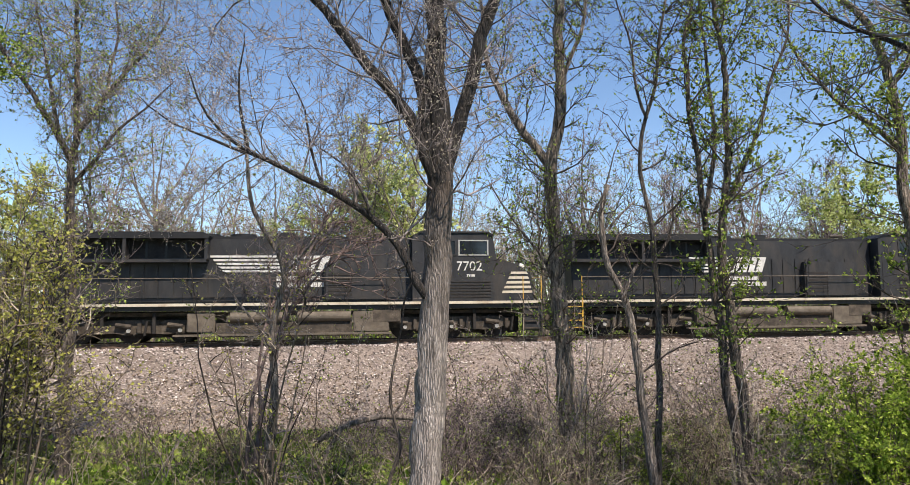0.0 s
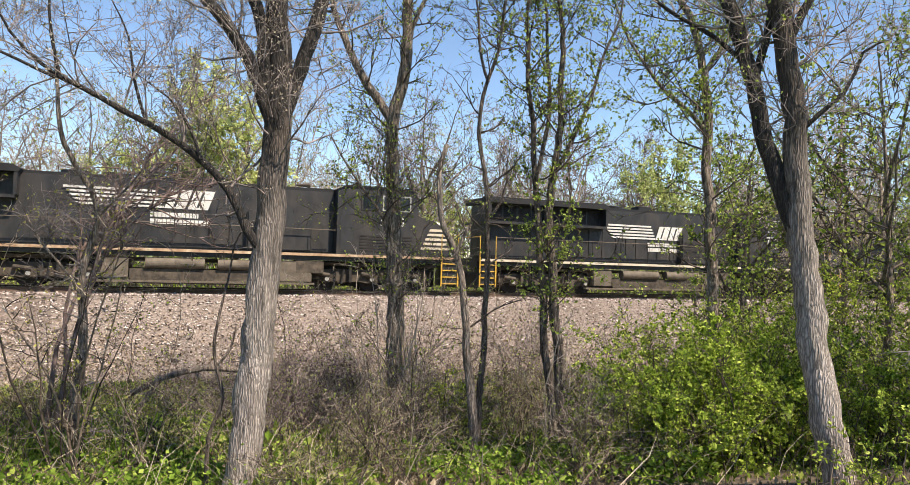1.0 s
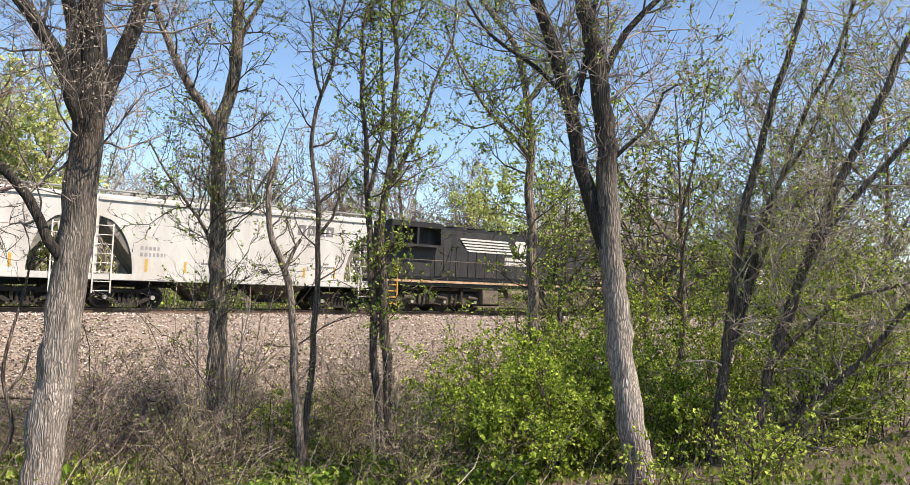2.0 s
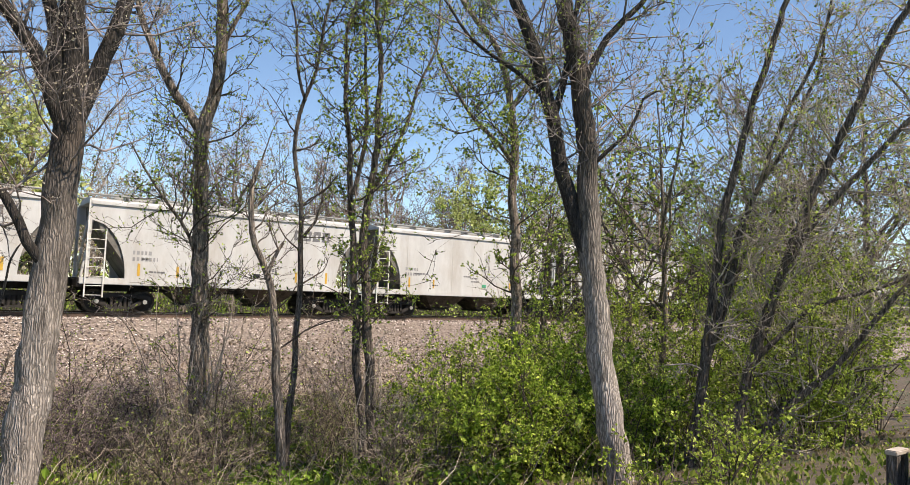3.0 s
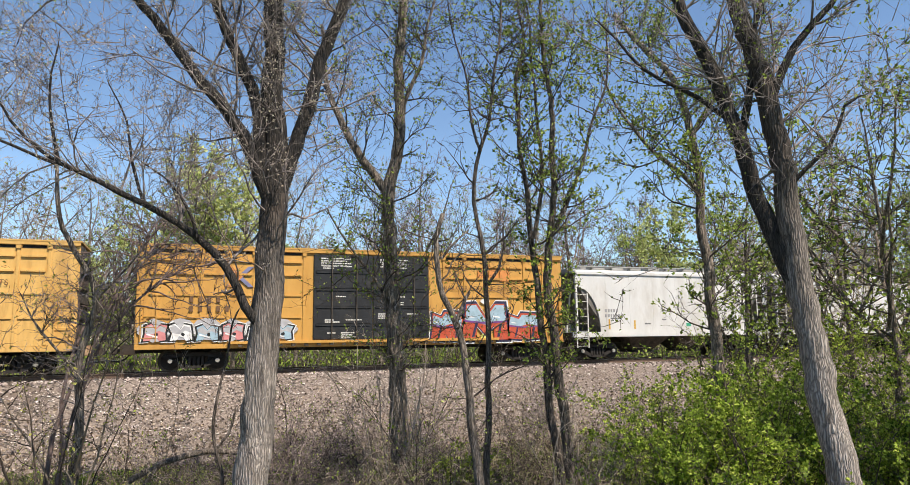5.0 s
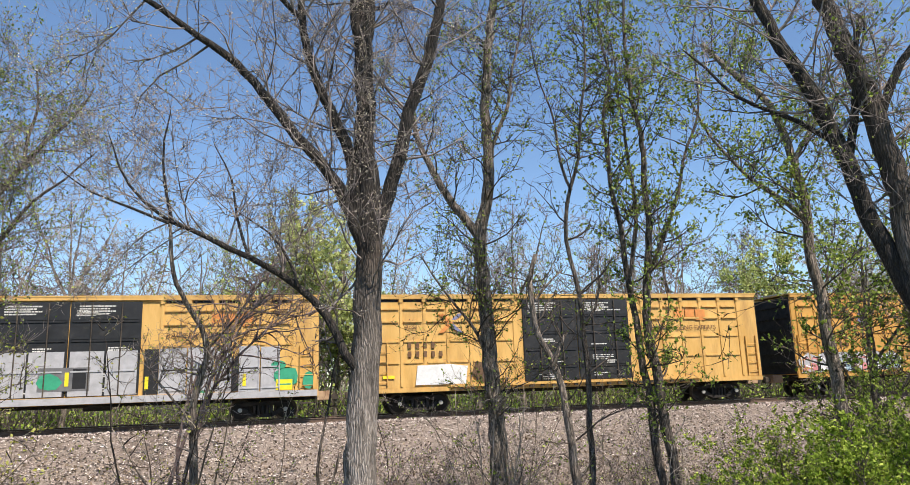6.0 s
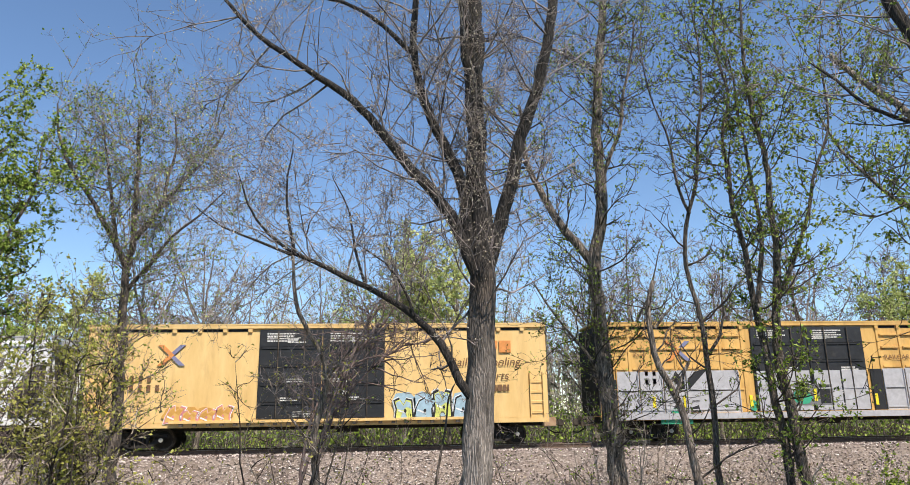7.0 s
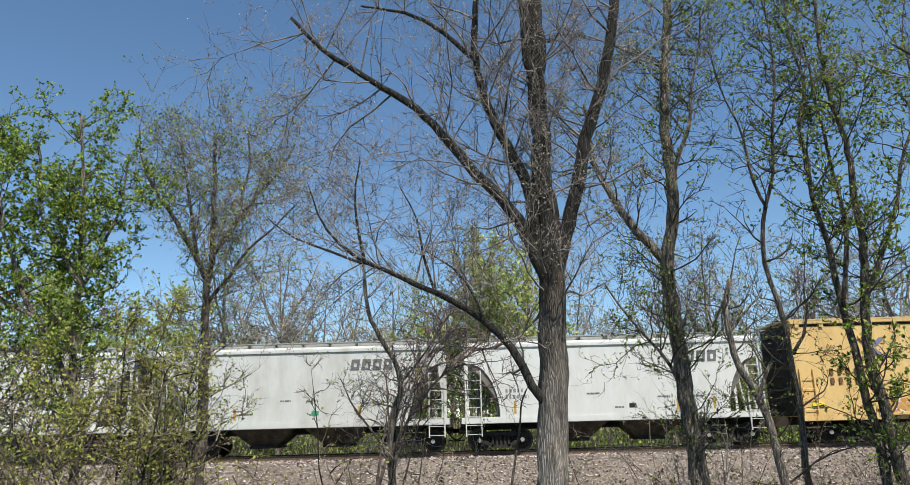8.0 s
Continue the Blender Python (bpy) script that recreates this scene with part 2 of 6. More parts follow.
CANE_MIX = island_mat("mixed_canes", [(0.012, 0.009, 0.007), (0.028, 0.021, 0.016), (0.07, 0.052, 0.039), (0.16, 0.125, 0.093), (0.33, 0.265, 0.20), (0.64, 0.55, 0.43)])
CANE_PURPLE = island_mat("purplish_canes", [(0.018, 0.013, 0.014), (0.05, 0.037, 0.037), (0.13, 0.099, 0.096), (0.27, 0.215, 0.203), (0.52, 0.435, 0.40)])
FAR_WOODS = island_mat("far_twig_haze", [(0.13, 0.11, 0.09), (0.20, 0.18, 0.14), (0.17, 0.19, 0.09), (0.27, 0.24, 0.19), (0.24, 0.27, 0.12)])


def paint(name, c, v=0.15):
    return mat(name, tuple(x * (1 - v) for x in c), tuple(min(1, x * (1 + v)) for x in c), 4, 0.5, dirt=tuple(0.7 * x for x in c), dscale=2.5, dlow=0.55, dhigh=0.9)


RUST_STAIN = paint("dark_rust_stain", (0.13, 0.075, 0.04), 0.4)
P_RED = paint("red_spray", (0.50, 0.085, 0.04))
P_ORANGE = paint("faded_orange_mark", (0.66, 0.26, 0.07))
P_FADED_BLUE = paint("faded_blue_mark", (0.20, 0.21, 0.34))
P_SKY = paint("pale_blue_spray", (0.33, 0.47, 0.56))
P_SILVER = paint("silver_spray", (0.43, 0.43, 0.45))
P_GREEN = paint("green_spray", (0.04, 0.33, 0.19))
P_LIME = paint("lime_spray", (0.58, 0.62, 0.16))
P_VIVID = paint("bright_yellow_label", (0.85, 0.70, 0.03))
P_BLACK = paint("black_spray", (0.02, 0.02, 0.022))
P_WHITE = paint("white_spray", (0.74, 0.75, 0.75))
P_NAVY = paint("dark_blue_spray", (0.03, 0.03, 0.075))
P_PURPLE = paint("purple_spray", (0.17, 0.06, 0.24))
P_PINK = paint("pink_spray", (0.62, 0.24, 0.24))

# ---- mesh helpers ----


def part(name, bm, material, parent, label=""):
    """Links a bmesh as one mesh object under a thing or a part."""
    me = bpy.data.meshes.new(name)
    bm.to_mesh(me)
    bm.free()
    me.materials.append(material)
    ob = new(name, me)
    ob.parent = parent
    return tagged(ob, label)


def thing(name, label, category, group="", kind=""):
    ob = new(name)
    ob.empty_display_size = 0.2
    return tagged(ob, label, category, group, kind)


def box(x0, x1, y0, y1, z0, z1, bm=None, bevel=0.0):
    bm = bm or bmesh.new()
    made = bmesh.ops.create_cube(bm, size=1.0, matrix=Matrix.Translation(((x0 + x1) / 2, (y0 + y1) / 2, (z0 + z1) / 2)) @ Matrix.Diagonal((abs(x1 - x0), abs(y1 - y0), abs(z1 - z0), 1)))
    if bevel:
        bmesh.ops.bevel(bm, geom=list({e for v in made["verts"] for e in v.link_edges}), offset=bevel, segments=2, affect="EDGES")
    return bm


def rod(p, q, r, bm=None, sides=8, r2=None):
    bm = bm or bmesh.new()
    p, q = Vector(p), Vector(q)
    m = Matrix.Translation((p + q) / 2) @ (q - p).to_track_quat("Z", "Y").to_matrix().to_4x4()
    bmesh.ops.create_cone(bm, cap_ends=True, segments=sides, radius1=r, radius2=r if r2 is None else r2, depth=(q - p).length, matrix=m)
    return bm


def prism(outline, y0, y1, bm=None):
    """An outline in x and z, drawn out from y0 to y1."""
    bm = bm or bmesh.new()
    a = [bm.verts.new((x, y0, z)) for x, z in outline]
    b = [bm.verts.new((x, y1, z)) for x, z in outline]
    k = len(outline)
    bm.faces.new(a)
    bm.faces.new(b[::-1])
    for i in range(k):
        bm.faces.new((a[i], b[i], b[(i + 1) % k], a[(i + 1) % k]))
    bmesh.ops.recalc_face_normals(bm, faces=bm.faces)
    return bm


def letters(text, size, x, y, z, material, parent, name="lettering", shear=0.0, label=""):
    """Words in the built-in font, on a side that faces -y; x and z of the left foot."""
    cu = bpy.data.curves.new(name, "FONT")
    cu.body, cu.size, cu.extrude, cu.shear = text, size, 0.002, shear
    tmp = bpy.data.objects.new(name, cu)
    me = bpy.data.meshes.new_from_object(tmp)
    bpy.data.objects.remove(tmp)
    me.transform(pose(x, y, z, 90, 0, 0))
    me.materials.clear()
    me.materials.append(material)
    ob = new(name, me)
    ob.parent = parent
    return tagged(ob, label)


class Soup:
    """Vertices and faces of many small pieces, made into one mesh."""

    def __init__(self):
        self.v, self.f = [], []

    def tube(self, pts, radii, sides=5, rough=0.0, rnd=random, flute=0):
        pts, radii = [Vector(p) for p in pts], list(radii)
        if radii[-1] > 0.02:  # a blunt end
            pts.insert(-1, pts[-2].lerp(pts[-1], 0.92))
            radii[-1:] = [radii[-1], radii[-1]]
        k = len(pts)
        base = len(self.v)
        for i, p in enumerate(pts[:-1]):
            d = (pts[min(i + 1, k - 1)] - pts[max(i - 1, 0)]).normalized()
            u = d.cross(Vector((0.31, 0.92, 0.13))).normalized()
            w = d.cross(u)
            for s in range(sides):
                a = 2 * math.pi * s / sides
                r = radii[i] * (1 + (rnd.uniform(-rough, rough) if rough else 0) + (0.06 * math.sin(5 * a + 0.8 * i) if flute else 0))
                self.v.append(p + u * (r * math.cos(a)) + w * (r * math.sin(a)))
        for i in range(k - 2):
            for s in range(sides):
                a, b = base + i * sides + s, base + i * sides + (s + 1) % sides
                self.f.append((a, b, b + sides, a + sides))
        tip, last = len(self.v), base + (k - 2) * sides
        self.v.append(pts[-1])
        self.f += [(last + s, last + (s + 1) % sides, tip) for s in range(sides)]

    def leaf(self, p, d, size, rnd):
        """A pointed leaf folded along its middle."""
        d = d.normalized()
        u = d.cross(Vector((rnd.uniform(-1, 1), rnd.uniform(-1, 1), rnd.uniform(-1, 1)))).normalized() * size * 0.34
        n = d.cross(u) * 0.35
        b = len(self.v)
        self.v += [p, p + d * size * 0.5 + u + n, p + d * size, p + d * size * 0.5 - u + n]
        self.f += [(b, b + 1, b + 2), (b, b + 2, b + 3)]

    def put(self, name, material, parent=None, smooth=True):
        me = bpy.data.meshes.new(name)
        me.from_pydata([tuple(v) for v in self.v], [], self.f)
        if smooth:
            me.shade_smooth()
        me.materials.append(material)
        ob = new(name, me)
        ob.parent = parent
        return ob


def smooth_path(pts, step):
    """A finer line through a few points, with a little bend of its own."""
    pts = [Vector(p) for p in pts]
    out = []
    for i in range(len(pts) - 1):
        p0, p1, p2, p3 = pts[max(i - 1, 0)], pts[i], pts[i + 1], pts[min(i + 2, len(pts) - 1)]
        k = max(2, int((p2 - p1).length / step))
        for j in range(k):
            t = j / k
            out.append(0.5 * (2 * p1 + (p2 - p0) * t + (2 * p0 - 5 * p1 + 4 * p2 - p3) * t * t + (3 * p1 - p0 - 3 * p2 + p3) * t ** 3))
    out.append(pts[-1])
    return out

# ---- ground and track ----
RAIL_Z, TRACK_Y = 2.9, 31.55
PROFILE = [(-400, 2.6), (-4, 2.6), (2.5, 2.5), (6.0, 1.5), (10.0, 0.55), (14, 0.15), (20, -0.1), (24.6, 0.0), (25.6, 0.1), (29.55, 2.68), (33.6, 2.68), (36.5, 1.5), (46, 1.3), (80, 2.0), (1600, 4.0)]


def ground_z(x, y):
    for (a, za), (b, zb) in zip(PROFILE, PROFILE[1:]):
        if y <= b:
            z = za + (zb - za) * (y - a) / (b - a)
            break
    rough = 0.12 * noise.noise(Vector((x * 0.35, y * 0.35, 0))) + 0.05 * noise.noise(Vector((x * 1.3, y * 1.3, 4)))
    if 26.5 < y < 34:
        rough *= 0.25
    return z + rough


def make_ground():
    """One sheet from behind the camera to the horizon, finer near the track."""
    xs = sorted({*np.linspace(-1500, -60, 12).round(2), *np.arange(-60, 100.1, 1.0).round(2), *np.linspace(100, 1500, 12).round(2)})
    ys = sorted({*np.linspace(-400, -8, 8).round(2), *np.arange(-8, 24, 0.8).round(2), *np.arange(24, 40, 0.5).round(2), *np.arange(40, 90, 3.0).round(2), *np.linspace(90, 1600, 14).round(2)})
    vs = [(x, y, ground_z(x, y)) for y in ys for x in xs]
    w = len(xs)
    fs = [(j * w + i, j * w + i + 1, (j + 1) * w + i + 1, (j + 1) * w + i) for j in range(len(ys) - 1) for i in range(w - 1)]
    me = bpy.data.meshes.new("ground")
    me.from_pydata(vs, [], fs)
    me.shade_smooth()
    for m in (SOIL, BALLAST, FIELD):
        me.materials.append(m)
    for p in me.polygons:
        y = p.center.y + (1.6 * noise.noise(p.center * 0.6) if p.center.y < 10 else 0)
        p.material_index = 1 if 25.3 < y < 36 else (2 if y >= 36 or y < 2 else 0)
    return tagged(new("ground", me), "wooded ground falling to a ditch below the ballast slope", "ground", kind="structure")


make_ground()


def make_stones():
    """Broken ballast stones on the slope and between the ties."""
    rnd = random.Random(5)
    s = Soup()
    for _ in range(84000):
        y = rnd.uniform(25.0, 30.9) if rnd.random() < 0.93 else rnd.uniform(30.9, 34)
        x = rnd.uniform(-24, 48) if rnd.random() < 0.85 else rnd.uniform(48, 75)
        if y < 26.3 and rnd.random() < (26.3 - y) * 0.7:
            continue
        r = rnd.uniform(0.022, 0.05) if rnd.random() < 0.9 else rnd.uniform(0.05, 0.075)
        c = Vector((x, y, ground_z(x, y) + r * 0.35))
        b = len(s.v)
        for d in ((1, 0, 0), (0, 1, 0), (-1, 0, 0), (0, -1, 0), (0, 0, 1)):
            s.v.append(c + Vector((d[0] + rnd.uniform(-0.45, 0.45), d[1] + rnd.uniform(-0.45, 0.45), d[2] * 0.8 + rnd.uniform(-0.3, 0.35))) * r)
        s.f += [(b, b + 1, b + 4), (b + 1, b + 2, b + 4), (b + 2, b + 3, b + 4), (b + 3, b, b + 4)]
    tagged(s.put("ballast_stones", STONE, smooth=False), "pale pinkish-grey crushed stone ballast on the embankment", "ballast", kind="stuff")
    s = Soup()
    for _ in range(16000):
        y = rnd.triangular(8, 28, 24)
        x = rnd.uniform(-22, 40)
        p = Vector((x, y, ground_z(x, y) + 0.02))
        s.leaf(p, Vector((rnd.uniform(-1, 1), rnd.uniform(-1, 1), rnd.uniform(0.0, 0.5))), rnd.uniform(0.05, 0.12), rnd)
    for _ in range(12000):  # drifted on the lower slope
        x, y = rnd.uniform(-16, 30), rnd.triangular(24.5, 29.0, 25.6)
        s.leaf(Vector((x, y, ground_z(x, y) + 0.05)), Vector((rnd.uniform(-1, 1), rnd.uniform(-1, 1), rnd.uniform(0.0, 0.6))), rnd.uniform(0.06, 0.15), rnd)
    tagged(s.put("leaf_litter", LITTER, smooth=False), "dry brown fallen leaves on the bank", "leaf litter", kind="stuff")


make_stones()


def rail_bm(y):
    """A flat-bottomed rail, 300 m long."""
    prof = [(-0.07, 0), (0.07, 0), (0.07, 0.012), (0.012, 0.035), (0.012, 0.13), (0.036, 0.14), (0.036, 0.17), (0.028, 0.178), (-0.028, 0.178), (-0.036, 0.17), (-0.036, 0.14), (-0.012, 0.13), (-0.012, 0.035), (-0.07, 0.012)]
    bm = bmesh.new()
    a = [bm.verts.new((-150, y + p, RAIL_Z - 0.178 + q)) for p, q in prof]
    b = [bm.verts.new((200, y + p, RAIL_Z - 0.178 + q)) for p, q in prof]
    for i in range(len(prof)):
        j = (i + 1) % len(prof)
        bm.faces.new((a[i], a[j], b[j], b[i]))
    bm.faces.new(a[::-1])
    bm.faces.new(b)
    return bm


track = thing("railway_track", "single railway track of rusty steel rails on dark wooden ties", "railway track", kind="structure")
for side in (-0.753, 0.753):
    rail = part("rail", rail_bm(TRACK_Y + side), RAIL, track)
    part("rail_head", box(-150, 200, TRACK_Y + side - 0.024, TRACK_Y + side + 0.024, RAIL_Z - 0.002, RAIL_Z + 0.003), RAILTOP, rail, "shiny worn running surface")
tie_me = bpy.data.meshes.new("tie")
tbm = box(-0.115, 0.115, -1.3, 1.3, -0.16, 0.0, bevel=0.015)
tbm.to_mesh(tie_me)
tbm.free()
tie_me.materials.append(WOODTIE)
for i in range(190):
    tie = new("tie", tie_me)
    tie.parent = track
    tie.matrix_basis = pose(-40 + 0.53 * i, TRACK_Y + 0.02 * math.sin(i * 1.7), RAIL_Z - 0.18, 0, 0, 0.6 * math.sin(i * 2.3))

# ---- trees ----


def bend(rnd, d, amount):
    return (d + Vector((rnd.uniform(-1, 1), rnd.uniform(-1, 1), rnd.uniform(-1, 1))) * amount).normalized()


def grow(soup, leaves, rnd, p, d, length, r, level, leafy, lsize, lift=0.12, kids=(6, 5, 4), fat=1.0):
    """A crooked branch with its twigs; it turns a little at each joint, and the last order bears leaves."""
    k = 5 if level == 0 else (3 if level < len(kids) else 2)
    pts, rad, q, dd = [p], [r], p, d.normalized()
    for i in range(k):
        dd = bend(rnd, dd + Vector((0, 0, lift * rnd.uniform(0.0, 1.6))), 0.42 if level else 0.34)
        q = q + dd * (length / k * rnd.uniform(0.7, 1.3))
        pts.append(q)
        rad.append(r * (1 - 0.72 * (i + 1) / k))
    soup.tube(pts, rad, 4 if r > 0.012 else 3, rnd=rnd)
    if level < len(kids):
        for _ in range(max(1, round(kids[level] * rnd.uniform(0.5, 1.3)))):
            i = rnd.randint(1 if level else 2, k)
            side = bend(rnd, (pts[i] - pts[i - 1]).normalized(), 1.05)
            grow(soup, leaves, rnd, pts[i - 1].lerp(pts[i], rnd.random()), side, length * rnd.uniform(0.28, 0.62), max(0.0036 * fat, r * rnd.uniform(0.4, 0.6)), level + 1, leafy, lsize, lift, kids, fat)
    if level >= len(kids) - 1 and leafy:
        for _ in range(int(leafy) + (rnd.random() < leafy % 1)):
            i = rnd.randint(1, k)
            at = pts[i - 1].lerp(pts[i], rnd.random())
            leaves.leaf(at, bend(rnd, dd, 1.1), lsize * rnd.uniform(0.6, 1.35), rnd)


def tree(name, label, seed, limbs, bark, twig_mat, leaf_mat_, twigs=7.0, reach=1.6, leafy=1.0, lsize=0.075, kids=(5, 4, 3), category="tree", start=0.25, lift=0.12, group="trees along the bank", limb_mat=None, fat=1.3):
    """limbs: name, points, radius at foot and at tip; branches every few decimetres along each past its start."""
    rnd = random.Random(seed)
    top = thing(name, label, category, group)
    top.location = limbs[0][1][0]
    inv = -Vector(limbs[0][1][0])
    fine, leaves = Soup(), Soup()
    for i, (lname, pts, r0, r1) in enumerate(limbs):
        line = [Vector(p) + inv for p in pts]
        path = smooth_path(line, 0.22 if r0 > 0.1 else 0.3)
        k = len(path)
        sway = 0.16 if r0 < 0.11 else (0.10 if r0 < 0.2 else 0.0)  # slim stems wander
        for j in range(1, k - 1):
            path[j] = path[j] + Vector((rnd.uniform(-1, 1), rnd.uniform(-1, 1), 0)) * min(0.03, r0 * 0.14)
            path[j] += noise.noise_vector(path[j] * 0.75 + Vector((seed, i * 3.7, 0))) * sway * min(1.0, 4 * j / k, 4 * (k - 1 - j) / k)
        rad = [r0 + (r1 - r0) * j / (k - 1) for j in range(k)]
        if i == 0:
            rad[0] *= 1.25
        s = Soup()
        s.tube(path, rad, 16 if r0 > 0.15 else (10 if r0 > 0.06 else 7), 0.05, rnd, flute=r0 > 0.15)
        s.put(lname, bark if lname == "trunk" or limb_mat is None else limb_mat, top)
        total = sum((path[j + 1] - path[j]).length for j in range(k - 1))
        first = start if i == 0 else 0.12
        for _ in range(int(twigs * total * (1 - first))):
            j = min(k - 2, int((first + (1 - first) * rnd.random() ** 0.8) * (k - 1)))
            d = (path[j + 1] - path[j]).normalized()
            out = Vector((rnd.uniform(-1, 1), rnd.uniform(-1, 1), rnd.uniform(-0.3, 0.8)))
            out = (out - d * out.dot(d)).normalized()
            grow(fine, leaves, rnd, path[j], d * 0.45 + out, reach * rnd.uniform(0.35, 1.0), min(rad[j] * 0.45, rnd.uniform(0.006, 0.016) * (0.6 + reach * 0.3) * fat), 0, leafy, lsize, lift, kids, fat)
    if fine.v:
        tagged(fine.put("twig_mass", twig_mat, top), kind="stuff")
    if leaves.v:
        tagged(leaves.put("foliage", leaf_mat_, top, smooth=False), kind="stuff")
    return top


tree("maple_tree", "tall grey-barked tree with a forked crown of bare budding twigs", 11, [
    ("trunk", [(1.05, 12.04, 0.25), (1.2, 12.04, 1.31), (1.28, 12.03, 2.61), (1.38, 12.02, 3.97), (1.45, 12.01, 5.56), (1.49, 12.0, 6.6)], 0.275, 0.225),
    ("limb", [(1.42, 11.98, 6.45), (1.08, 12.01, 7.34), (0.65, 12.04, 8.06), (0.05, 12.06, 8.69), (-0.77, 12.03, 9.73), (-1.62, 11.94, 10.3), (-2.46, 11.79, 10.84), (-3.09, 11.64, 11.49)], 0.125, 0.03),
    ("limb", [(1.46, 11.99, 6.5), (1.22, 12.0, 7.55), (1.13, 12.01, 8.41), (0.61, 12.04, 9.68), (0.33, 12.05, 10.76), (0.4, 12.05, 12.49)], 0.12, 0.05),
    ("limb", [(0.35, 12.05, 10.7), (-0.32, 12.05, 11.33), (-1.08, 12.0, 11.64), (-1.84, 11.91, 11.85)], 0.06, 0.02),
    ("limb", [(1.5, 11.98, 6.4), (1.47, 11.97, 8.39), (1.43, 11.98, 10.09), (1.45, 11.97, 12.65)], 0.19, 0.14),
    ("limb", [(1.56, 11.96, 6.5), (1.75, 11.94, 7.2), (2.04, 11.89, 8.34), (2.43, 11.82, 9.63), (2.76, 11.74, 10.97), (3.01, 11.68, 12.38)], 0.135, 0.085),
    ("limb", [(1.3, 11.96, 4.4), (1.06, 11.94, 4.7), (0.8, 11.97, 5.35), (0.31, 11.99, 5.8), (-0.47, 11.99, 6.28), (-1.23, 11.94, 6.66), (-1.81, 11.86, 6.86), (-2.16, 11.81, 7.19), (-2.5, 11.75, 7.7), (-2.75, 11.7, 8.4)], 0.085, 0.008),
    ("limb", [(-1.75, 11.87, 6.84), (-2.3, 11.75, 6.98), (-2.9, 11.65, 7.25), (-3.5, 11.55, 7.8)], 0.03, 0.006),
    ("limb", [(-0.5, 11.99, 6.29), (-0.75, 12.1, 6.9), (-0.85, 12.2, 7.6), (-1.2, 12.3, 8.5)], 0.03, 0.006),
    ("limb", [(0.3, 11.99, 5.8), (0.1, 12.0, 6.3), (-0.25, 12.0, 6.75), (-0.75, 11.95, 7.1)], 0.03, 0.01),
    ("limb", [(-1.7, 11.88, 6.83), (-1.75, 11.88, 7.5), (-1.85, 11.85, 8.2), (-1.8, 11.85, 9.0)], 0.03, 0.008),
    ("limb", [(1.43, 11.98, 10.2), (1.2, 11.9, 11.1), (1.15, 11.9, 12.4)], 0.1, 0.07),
], BARK, TWIG_GREY, LEAF_BUD, twigs=5.4, reach=2.6, leafy=1.2, lsize=0.034, start=0.72, kids=(6, 5, 2), limb_mat=BARK_LIMB_SHADE, fat=1.2)

tree("hackberry_tree", "slender brown tree with vines and small fresh leaves", 12, [
    ("trunk", [(5.05, 16.23, 0.0), (5.03, 16.23, 0.9), (4.89, 16.27, 3.82), (4.79, 16.3, 6.03), (4.75, 16.31, 7.58), (4.94, 16.28, 8.5), (5.05, 16.3, 9.38), (5.03, 16.31, 11.34), (5.38, 16.19, 14.49), (5.57, 16.13, 15.81)], 0.215, 0.085),
    ("limb", [(4.8, 16.31, 7.5), (3.9, 16.61, 8.93), (3.38, 16.73, 10.18), (3.14, 16.77, 11.94)], 0.12, 0.04),
    ("limb", [(5.02, 16.3, 9.6), (5.5, 16.2, 10.9), (5.9, 16.1, 12.5), (6.1, 16.0, 14.0)], 0.06, 0.02),
    ("limb", [(4.85, 16.3, 4.6), (4.3, 16.2, 5.5), (3.7, 16.1, 6.4), (3.1, 16.1, 7.3)], 0.05, 0.015),
], BARK_BROWN, TWIG, LEAF, twigs=7.0, reach=2.1, leafy=0.9, lsize=0.065, start=0.1, kids=(6, 4, 2))

tree("broken_snag", "leaning young tree with a broken forked top", 13, [
    ("trunk", [(5.62, 12.8, 0.2), (5.58, 12.83, 0.92), (5.42, 12.9, 2.91), (5.16, 13.0, 4.33), (4.93, 13.09, 5.24), (4.83, 13.13, 6.04), (4.95, 13.09, 6.63)], 0.10, 0.045),
    ("limb", [(5.14, 13.0, 4.4), (5.3, 12.9, 4.75), (5.42, 12.9, 5.05)], 0.045, 0.03),
    ("limb", [(4.9, 13.1, 5.7), (5.25, 13.0, 6.1), (5.5, 13.0, 6.35)], 0.03, 0.012),
], BARK_BROWN, TWIG, LEAF, twigs=5, reach=1.4, leafy=0.3, lsize=0.06, start=0.3, kids=(5, 4))

